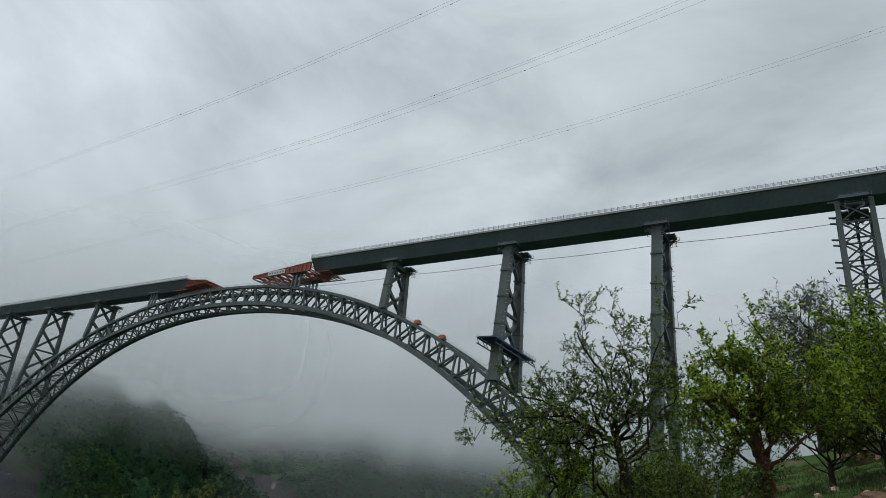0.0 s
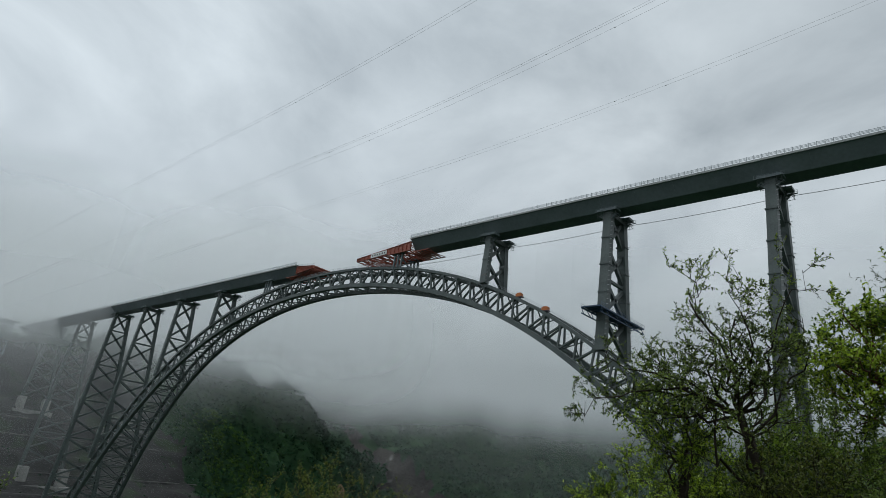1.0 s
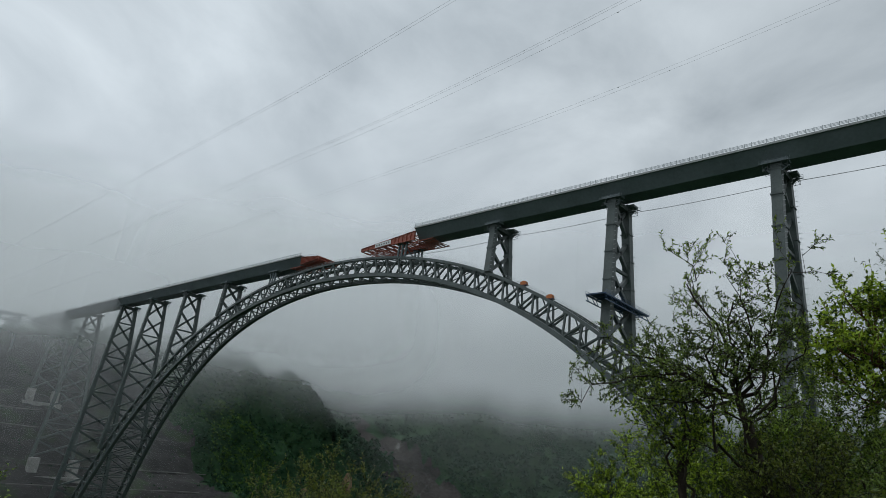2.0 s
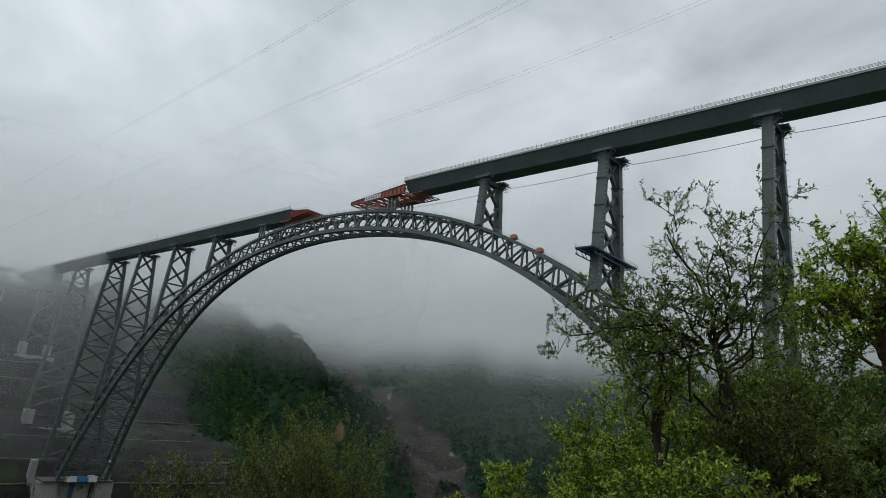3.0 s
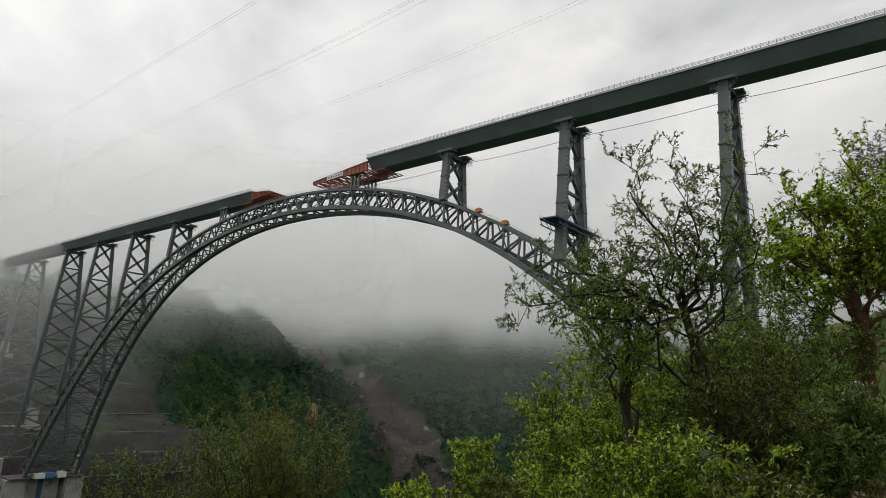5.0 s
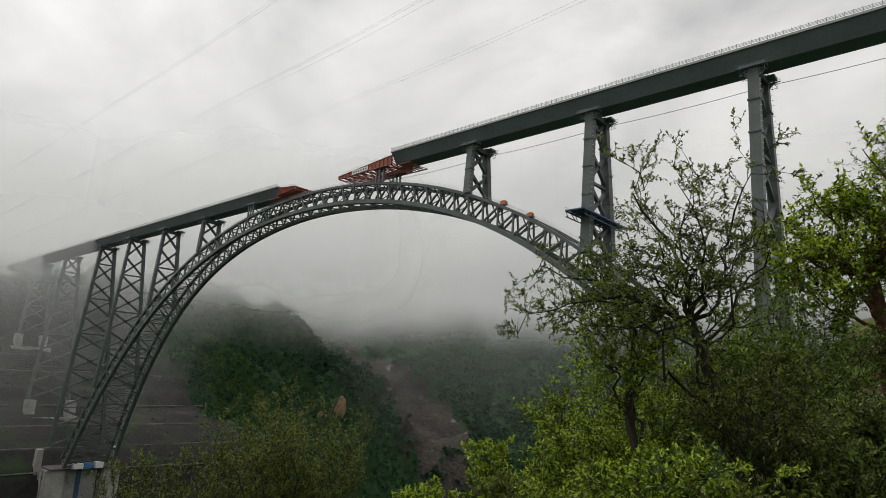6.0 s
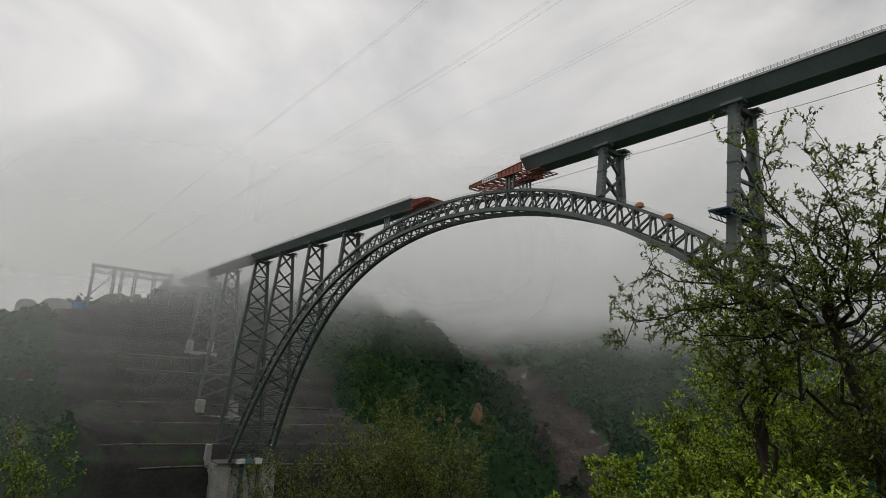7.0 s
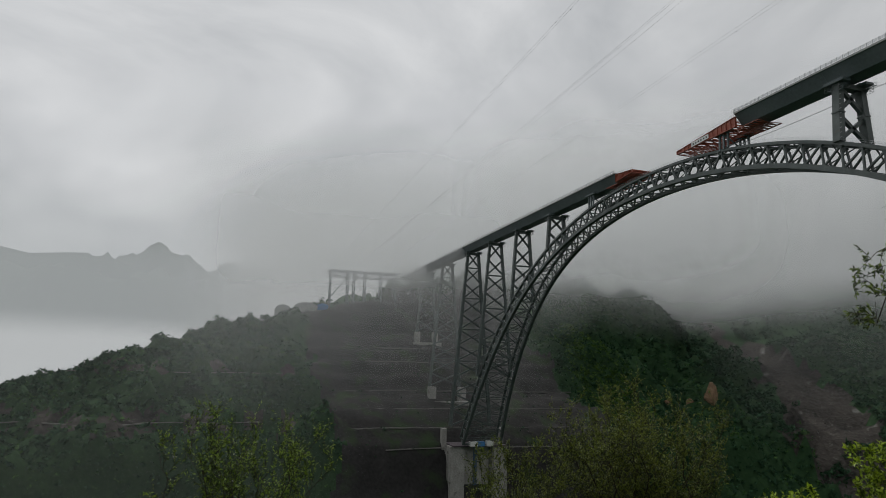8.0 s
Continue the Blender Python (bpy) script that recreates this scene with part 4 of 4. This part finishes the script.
def wander(p, q, n, wob, rng):
    p, q = np.asarray(p, float), np.asarray(q, float)
    t = np.linspace(0, 1, n)[:, None]
    L = np.linalg.norm(q - p)
    off = np.cumsum(rng.normal(0, 1, (n, 3)), 0)
    off = off - t * off[-1] - (1 - t) * off[0]
    return p + (q - p) * t + off * wob * L / math.sqrt(n)


def plant(name, label, base, fork, limbs, seed, reach=1.0, leaf=(0.035, 0.35), leaf_mat=None, bark=None, trunk_r=0.05, boughs=9, bough_len=0.5, twigs=5, twig_len=0.22, per_twig=8, up=0.35, start=0.3, wob=0.10, limb_r=0.42, category="tree"):
    """A woody plant: a trunk to the fork, limbs from it to the given tips, boughs and twigs off them, and single leaves on the twigs."""
    rng = np.random.default_rng(seed)
    base = np.array(base, float)
    root = thing(name, label, category, tuple(base))
    wood = Build()
    lp, ld = [], []
    stem = wander((0, 0, 0), np.array(fork, float) - base, 9, 0.05, rng)
    wood.tube(stem, trunk_r * np.linspace(1.15, 0.7, 9), 8)
    for tip, r, *fill in limbs:
        tip = np.array(fork, float) + (np.array(tip, float) - np.array(fork, float)) * reach - base
        n = 12
        p0 = stem[rng.integers(5, 9)] if r < 0.95 else stem[-1]
        pts = wander(p0, tip, n, wob, rng)
        bow = np.linspace(0, 1, n)
        ln = np.linalg.norm(tip - p0)
        pts[:, 2] += 0.10 * ln * np.sin(bow * math.pi) * rng.uniform(-0.3, 0.6)
        lr = trunk_r * limb_r * r
        wood.tube(pts, lr * (1 - 0.9 * bow ** 0.7), 6)
        main = (tip - p0) / ln
        nb = max(3, round(boughs * (fill[0] if fill else 1.0)))
        for j in range(nb):
            t = start + (1 - start) * (j + rng.uniform(0, 1)) / nb
            i = min(n - 2, int(t * (n - 1)))
            p = pts[i] + (pts[i + 1] - pts[i]) * (t * (n - 1) - i)
            d = rng.normal(0, 1, 3)
            d = d - main * d.dot(main) * 0.6
            d = d / np.linalg.norm(d) + main * 0.6 + np.array([0, 0, up])
            d /= np.linalg.norm(d)
            bl = bough_len * rng.uniform(0.4, 1.3) * (1.2 - 0.65 * t)
            q = wander(p, p + d * bl, 6, 0.16, rng)
            rr = max(0.0035, lr * 0.42 * (1.1 - t))
            wood.tube(q, rr * np.linspace(1, 0.35, 6), 4)
            for m in range(twigs + 1):
                ti = rng.uniform(0.15, 1.0) if m < twigs else 1.0
                k = min(4, int(ti * 5))
                a = q[k] + (q[k + 1] - q[k]) * (ti * 5 - k)
                e = rng.normal(0, 1, 3)
                e = e / np.linalg.norm(e) * 0.9 + d * 0.8 + np.array([0, 0, up * 0.8])
                e /= np.linalg.norm(e)
                tl = twig_len * rng.uniform(0.45, 1.5)
                w = wander(a, a + e * tl, 3, 0.1, rng)
                wood.tube(w, np.array([0.5, 0.4, 0.22]) * max(0.004, rr * 0.5), 3)
                for g in np.linspace(0.05, 1.0, per_twig):
                    kk = min(1, int(g * 2))
                    c = w[kk] + (w[kk + 1] - w[kk]) * (g * 2 - kk)
                    lp.append(c)
                    o = rng.normal(0, 1, 3)
                    ld.append(e * 0.7 + o / np.linalg.norm(o) * 0.9)
    part("trunk", wood, bark or BARK, root, smooth=True)
    part("crown", leaf_mesh("crown", lp, ld, leaf[0], leaf[1], leaf_mat or LEAF_MID, rng), leaf_mat, root)
    return root


def at(az, el, r, eye=(-0.25, 0.73, 1.77)):
    """A place by bearing, rise and distance from the middle of the walk."""
    a, e = radians(az), radians(el)
    return (eye[0] - r * math.sin(a) * math.cos(e), eye[1] + r * math.cos(a) * math.cos(e), eye[2] + r * math.sin(e))


def bush(name, label, centre, radii, seed, n_limbs=12, low=-0.35, **kw):
    """A shrub whose limbs fan out from near the ground into an uneven ellipsoid."""
    rng = np.random.default_rng(seed + 77)
    cx, cy, cz = centre
    g = min(z_at(cx, cy) - 0.1, cz - 0.25)
    limbs = []
    for i in range(n_limbs):
        a = 6.283 * (i * 0.382 + rng.uniform(0, 0.2))
        e = math.asin(low + (1 - low) * (i + rng.uniform(0, 1)) / n_limbs)
        k = rng.uniform(0.7, 1.08)
        limbs.append(((cx + radii[0] * math.cos(a) * math.cos(e) * k, cy + radii[1] * math.sin(a) * math.cos(e) * k, cz + radii[2] * math.sin(e) * k), rng.uniform(0.6, 1.0)))
    return plant(name, label, (cx, cy, g), (cx, cy, g + 0.45 * (cz - g)), limbs, seed, category="shrub", **kw)


# slender thorny tree in the middle of the view
x_t, y_t, _ = at(12.6, 0, 5.3)
plant("thorny_tree", "slender dark thorny tree with sparse small olive leaves", (x_t, y_t, z_at(x_t, y_t) - 0.1), at(17.0, 7.6, 5.3),
      [(at(23.3, 23.0, 5.3), 1.0, 0.9), (at(17.7, 20.6, 5.2), 0.97, 0.95), (at(15.0, 21.0, 5.3), 0.8, 0.8), (at(10.0, 22.3, 5.6), 0.97, 0.8), (at(32.0, 11.2, 5.3), 1.0), (at(33.2, 7.6, 5.2), 0.97),
       (at(20.5, 16.5, 5.1), 0.97, 0.8), (at(26.0, 13.0, 5.2), 0.97, 0.8), (at(12.0, 16.0, 5.5), 0.9, 0.9), (at(19.0, 13.0, 4.9), 0.9), (at(14.0, 14.5, 5.2), 0.97), (at(28.0, 8.5, 5.1), 0.9),
       (at(24.0, 10.5, 5.0), 0.9), (at(15.5, 12.0, 5.0), 0.9), (at(12.8, 10.5, 5.4), 0.8), (at(21.5, 18.5, 5.4), 0.8, 0.5), (at(11.3, 18.5, 5.5), 0.8, 0.5), (at(31.0, 9.2, 5.4), 0.9), (at(22.0, 12.5, 5.3), 0.8)],
      21, 0.86, leaf=(0.03, 0.45), leaf_mat=LEAF_DARK, trunk_r=0.044, limb_r=0.42, boughs=10, bough_len=0.42, twigs=6, twig_len=0.11, per_twig=14, start=0.25, wob=0.2, up=0.15)
plant("leafy_tree", "small dense green tree tangled with the thorny one", (-2.05, 5.6, z_at(-2.05, 5.6) - 0.1), at(22.0, 3.0, 5.6),
      [(at(23.5, 11.5, 5.5), 1.0), (at(26.5, 8.0, 5.6), 0.97), (at(20.5, 10.5, 5.4), 0.9), (at(25.5, 9.0, 5.5), 0.9), (at(22.0, 8.0, 5.2), 0.9), (at(18.5, 7.5, 5.6), 0.8), (at(25.0, 5.0, 5.3), 0.8), (at(20.0, 5.0, 5.3), 0.8), (at(24.0, 2.5, 5.4), 0.7)],
      24, 0.85, leaf=(0.034, 0.48), leaf_mat=LEAF_FRESH, trunk_r=0.04, limb_r=0.5, boughs=9, bough_len=0.36, twigs=6, twig_len=0.12, per_twig=12, start=0.35, wob=0.14)
# bright broad-leaved tree beside it
x_t, y_t, _ = at(4.8, 0, 8.0)
plant("broadleaf_tree", "red-barked tree with bright yellow-green leaves", (x_t, y_t, z_at(x_t, y_t) - 0.1), at(5.3, 10.0, 7.9),
      [(at(5.0, 20.4, 8.0), 1.0, 0.7), (at(8.9, 17.6, 7.6), 1.0, 0.8), (at(7.2, 16.5, 7.8), 0.8), (at(2.5, 16.5, 8.0), 0.9), (at(10.4, 14.6, 7.6), 0.97), (at(-1, 15, 8.2), 0.96), (at(4, 14.5, 7.4), 0.9), (at(11.6, 13.0, 7.5), 0.9, 0.8),
       (at(10.8, 10, 7.4), 0.8), (at(8.0, 8.5, 7.5), 0.8, 0.7), (at(0.5, 12, 7.8), 0.8), (at(8, 13.5, 7.2), 0.8), (at(5.5, 16, 8.4), 0.8), (at(2, 13, 8.6), 0.8), (at(9.5, 12.0, 7.8), 0.8), (at(-2.5, 13, 8.0), 0.8)],
      22, 0.9, leaf=(0.058, 0.5), leaf_mat=LEAF_FRESH, bark=RED_BARK, trunk_r=0.09, boughs=10, bough_len=0.52, twigs=7, twig_len=0.17, per_twig=11)
# greyer tree on the skyline
plant("skyline_tree", "grey-green feathery tree on the hill crest", (-0.7, 25.0, z_at(-0.7, 25.0) - 0.2), at(1.4, 11.5, 23.5),
      [(at(1.7, 20.0, 23), 1.0), (at(4.2, 17.6, 23), 0.9), (at(-1.2, 18.2, 23), 0.9), (at(3.0, 19.2, 23), 0.9), (at(0.2, 19.6, 23.5), 0.9), (at(-2.4, 16.2, 23), 0.8), (at(3.6, 15.2, 22.5), 0.8), (at(1, 16.5, 22), 0.8), (at(-0.6, 14.5, 22), 0.8)],
      23, leaf=(0.17, 0.22), leaf_mat=LEAF_GREY, trunk_r=0.22, boughs=13, bough_len=1.7, twigs=7, twig_len=0.6, per_twig=9)
# shrubs round them
SMALL = dict(boughs=11, twigs=7, per_twig=15)
bush("undergrowth_shrub", "tangled fresh green shrub under the thorny tree", at(14.5, 2.2, 6.8), (0.9, 0.7, 0.6), 31, 13, leaf=(0.042, 0.44), leaf_mat=LEAF_MID, trunk_r=0.05, bough_len=0.42, twig_len=0.16, **SMALL)
bush("undergrowth_shrub", "tangled olive shrub with thin grey stems", at(10.5, 4.5, 7.4), (0.8, 0.7, 0.7), 32, 12, leaf=(0.036, 0.45), leaf_mat=LEAF_MID, trunk_r=0.05, bough_len=0.45, twig_len=0.17, **SMALL)
bush("undergrowth_shrub", "fresh green shrub on the slope edge", at(21.0, -1.0, 6.4), (0.6, 0.6, 0.5), 33, 12, leaf=(0.036, 0.48), leaf_mat=LEAF_FRESH, trunk_r=0.045, bough_len=0.38, twig_len=0.15, **SMALL)
bush("slope_shrub", "fresh green shrub hanging over the slope", at(25.0, -4.5, 6.8), (0.55, 0.55, 0.5), 34, 12, leaf=(0.045, 0.48), leaf_mat=LEAF_FRESH, trunk_r=0.045, bough_len=0.36, twig_len=0.15, **SMALL)
x_t, y_t, _ = at(28.2, 0, 7.4)
plant("slope_shrub", "loose green shrub with bare upright shoots", (x_t, y_t, z_at(x_t, y_t) - 0.1), at(28.2, -4.0, 7.4),
      [(at(26.8, 3.6, 7.3), 1.0), (at(28.6, 2.0, 7.4), 1.0), (at(29.8, 0.6, 7.4), 0.97), (at(27.8, 0.4, 7.3), 0.9), (at(31.0, -0.6, 7.5), 0.97), (at(26.4, -0.5, 7.3), 0.9), (at(30.2, -2.6, 7.2), 0.8)],
      35, leaf=(0.046, 0.46), leaf_mat=LEAF_FRESH, trunk_r=0.035, limb_r=0.6, boughs=8, bough_len=0.26, twigs=4, twig_len=0.13, per_twig=10, start=0.35, wob=0.12, category="shrub")
bush("bright_shrub", "low shrub with bright green leaves", at(18.5, -6.0, 4.4), (0.55, 0.42, 0.27), 36, 15, leaf=(0.036, 0.5), leaf_mat=LEAF_FRESH, trunk_r=0.022, boughs=7, bough_len=0.27, twigs=6, twig_len=0.09, per_twig=12, low=0.0)
bush("bright_shrub", "low olive shrub among dark stems", at(12.5, -7.6, 4.3), (0.36, 0.36, 0.18), 37, 10, leaf=(0.036, 0.45), leaf_mat=LEAF_OLIVE, trunk_r=0.02, boughs=7, bough_len=0.22, twigs=5, twig_len=0.11, per_twig=12, low=0.0)
bush("bright_shrub", "bright green shrub at the slope edge", at(26.5, -8.5, 5.2), (0.42, 0.4, 0.28), 49, 12, leaf=(0.036, 0.5), leaf_mat=LEAF_FRESH, trunk_r=0.02, boughs=8, bough_len=0.24, twigs=5, twig_len=0.11, per_twig=12, low=0.0)
bush("undergrowth_shrub", "tangled olive shrub hiding the thorny trunk", at(12.6, 1.0, 5.0), (0.42, 0.35, 0.36), 50, 11, leaf=(0.034, 0.45), leaf_mat=LEAF_OLIVE, trunk_r=0.03, boughs=8, bough_len=0.32, twigs=5, twig_len=0.12, per_twig=12)
bush("undergrowth_shrub", "dark shrub at the foot of the thorny tree", at(9.0, -4.2, 5.4), (0.42, 0.45, 0.3), 38, 11, leaf=(0.038, 0.42), leaf_mat=LEAF_DARK, trunk_r=0.035, bough_len=0.32, twig_len=0.13, **SMALL)
bush("undergrowth_shrub", "dark green shrub beside the boulder", at(5.8, -1.4, 6.2), (0.38, 0.38, 0.27), 39, 10, leaf=(0.04, 0.45), leaf_mat=LEAF_DARK, trunk_r=0.03, bough_len=0.28, twig_len=0.12, **SMALL)
bush("hill_shrub", "green shrub on the rising hillside", at(-3.5, 11.5, 12.0), (1.3, 1.2, 1.1), 40, 13, leaf=(0.07, 0.45), leaf_mat=LEAF_MID, trunk_r=0.07, bough_len=0.65, twig_len=0.25, **SMALL)
bush("hill_shrub", "bright green shrub on the rising hillside", at(-5.5, 14.0, 10.0), (0.9, 1.0, 1.2), 41, 12, leaf=(0.066, 0.45), leaf_mat=LEAF_FRESH, trunk_r=0.06, bough_len=0.65, twig_len=0.24, **SMALL)
bush("hill_shrub", "grass-fringed shrub above the boulders", at(0.5, 10.2, 13.0), (1.2, 1.2, 0.7), 42, 12, leaf=(0.07, 0.4), leaf_mat=LEAF_MID, trunk_r=0.06, bough_len=0.55, twig_len=0.24, **SMALL)
# shrubs on the falling slope
bush("valley_shrub", "broad olive shrub on the slope below", at(52.5, -6.6, 12.0), (1.75, 1.7, 1.25), 43, 28, leaf=(0.055, 0.42), leaf_mat=LEAF_OLIVE, trunk_r=0.09, boughs=13, bough_len=0.65, twigs=7, twig_len=0.26, per_twig=12, low=-0.1, up=0.7)
bush("valley_shrub", "olive shrub with grey stems on the slope below", at(61.5, -9.6, 11.5), (0.85, 0.9, 0.75), 44, 13, leaf=(0.052, 0.42), leaf_mat=LEAF_OLIVE, trunk_r=0.07, boughs=11, bough_len=0.5, twigs=6, twig_len=0.24, per_twig=12, low=0.0, up=0.7)
bush("valley_shrub", "upright fresh green shrub on the steep slope", at(84.5, -8.4, 8.7), (0.85, 1.2, 0.75), 45, 20, leaf=(0.05, 0.46), leaf_mat=LEAF_MID, trunk_r=0.06, boughs=9, bough_len=0.42, twigs=5, twig_len=0.2, per_twig=9, low=0.0, up=0.9)
bush("valley_shrub", "flat leafy bright crown reaching above the slope", at(35.0, -4.4, 11.0), (0.42, 0.4, 0.16), 46, 11, leaf=(0.06, 0.5), leaf_mat=LEAF_FRESH, trunk_r=0.03, boughs=8, bough_len=0.2, twigs=5, twig_len=0.11, per_twig=12, low=-0.1)
bush("valley_shrub", "leafy bright shrub crown reaching above the slope", at(40.0, -8.7, 9.5), (0.5, 0.45, 0.2), 47, 11, leaf=(0.06, 0.5), leaf_mat=LEAF_FRESH, trunk_r=0.035, boughs=8, bough_len=0.26, twigs=5, twig_len=0.12, per_twig=12, low=0.0)
bush("valley_shrub", "mixed green shrub below the slope edge", at(31.0, -8.6, 8.6), (0.5, 0.5, 0.36), 48, 12, leaf=(0.055, 0.45), leaf_mat=LEAF_OLIVE, trunk_r=0.04, boughs=9, bough_len=0.34, twigs=6, twig_len=0.15, per_twig=12, low=0.0)


# ---------------------------------------------------------------- boulders, stones and grass
def boulder(name, label, centre, radii, seed, mat=ROCK):
    """A broken rock: a ball cut by random planes, with rough faces."""
    rng = np.random.default_rng(seed)
    v, f = ico(4)
    for _ in range(20):
        nrm = rng.normal(0, 1, 3)
        nrm /= np.linalg.norm(nrm)
        d = rng.uniform(0.5, 0.82)
        over = np.clip(v @ nrm - d, 0, None)
        v = v - over[:, None] * nrm * 0.95
    n3 = np.array([noise.fractal(Vector(p * 3.1 + seed), 0.8, 2.1, 5) for p in v])
    v = v * (1 + 0.09 * n3)[:, None] * np.array(radii)
    a = rng.uniform(0, 6.28)
    c, q = math.cos(a), math.sin(a)
    v = np.stack([v[:, 0] * c - v[:, 1] * q, v[:, 0] * q + v[:, 1] * c, v[:, 2]], 1)
    me = bpy.data.meshes.new(name)
    me.from_pydata(v.tolist(), [], f.tolist())
    me.materials.append(mat)
    me.update()
    ob = tagged(new(name, me), label, "rock", "boulders on the hillside")
    ob.location = centre
    return ob


def on_ground(az, r, lift=0.0):
    x, y, _ = at(az, 0, r)
    return (x, y, z_at(x, y) + lift)


boulder("boulder", "large pale tan boulder on the grassy slope", on_ground(1.6, 8.0, 0.1), (0.38, 0.34, 0.25), 3)
boulder("boulder", "grey-tan boulder half sunk in the slope", on_ground(0.4, 9.4, 0.1), (0.4, 0.32, 0.22), 4, REDROCK)
boulder("boulder", "red-brown boulder on the slope", on_ground(-2.8, 9.4, 0.08), (0.4, 0.36, 0.26), 5, REDROCK)
boulder("boulder", "red-brown boulder sunk in the slope", on_ground(-3.9, 8.2, 0.03), (0.3, 0.28, 0.16), 6, REDROCK)
boulder("boulder", "weathered boulder high on the hillside", on_ground(-1.5, 16.0, 0.1), (0.6, 0.5, 0.4), 7, REDROCK)
rng_s = np.random.default_rng(90)
for i in range(40):
    az_s, r_s = rng_s.uniform(-8, 8), rng_s.uniform(5, 13)
    s_s = rng_s.uniform(0.04, 0.15)
    boulder("stone", "loose tan stone on the slope", on_ground(az_s, r_s, s_s * 0.3), (s_s, s_s * rng_s.uniform(0.6, 1), s_s * rng_s.uniform(0.4, 0.8)), 100 + i)


for az_c, r_c, drop, sz, sd in ((49.9, 706, -3, (7, 9, 19), 61), (51.4, 704, -4, (4, 6, 12), 62), (53.2, 702, -5, (4, 6, 14), 63)):
    x_c, y_c, _ = at(az_c, 0, r_c)
    cl = boulder("cliff", "ochre rock cliff on the far spur", (x_c, y_c, z_at(x_c, y_c) + drop), sz, sd, CLIFF)
    tagged(cl, category="cliff", group="cliffs on the far spur")


def grass(name, label, n, seed, az, rr, length, mat):
    rng = np.random.default_rng(seed)
    a = np.radians(rng.uniform(az[0], az[1], n))
    r = np.sqrt(rng.uniform(rr[0] ** 2, rr[1] ** 2, n))
    x, y = -0.25 - r * np.sin(a), 0.73 + r * np.cos(a)
    ok = rough_field(x * 8, y * 8, 6.0, 3, 13) + rng.uniform(-0.5, 0.5, n) > 0.0
    x, y = x[ok], y[ok]
    n = len(x)
    z = height(x, y) - 0.01
    p = np.stack([x, y, z], 1)
    lean = rng.normal(0, 0.35, (n, 3)) + np.array([0, 0, 1.0])
    me = leaf_mesh(name, p, lean, length, 0.07, mat, rng)
    tagged(new(name, me), label, "grass", kind="stuff")


grass("grass", "tufts of green grass on the hillside", 60000, 51, (-12, 14), (5, 20), 0.10, GRASS)
grass("weeds", "low broad green weeds on the hillside", 9000, 53, (-12, 20), (4, 16), 0.09, LEAF_MID)
grass("dry_grass", "dry straw stalks among the grass", 1200, 52, (-10, 16), (4, 14), 0.15, DRY)
grass("short_grass", "short trodden grass on the hillside", 26000, 54, (20, 348), (0.8, 12), 0.07, GRASS)
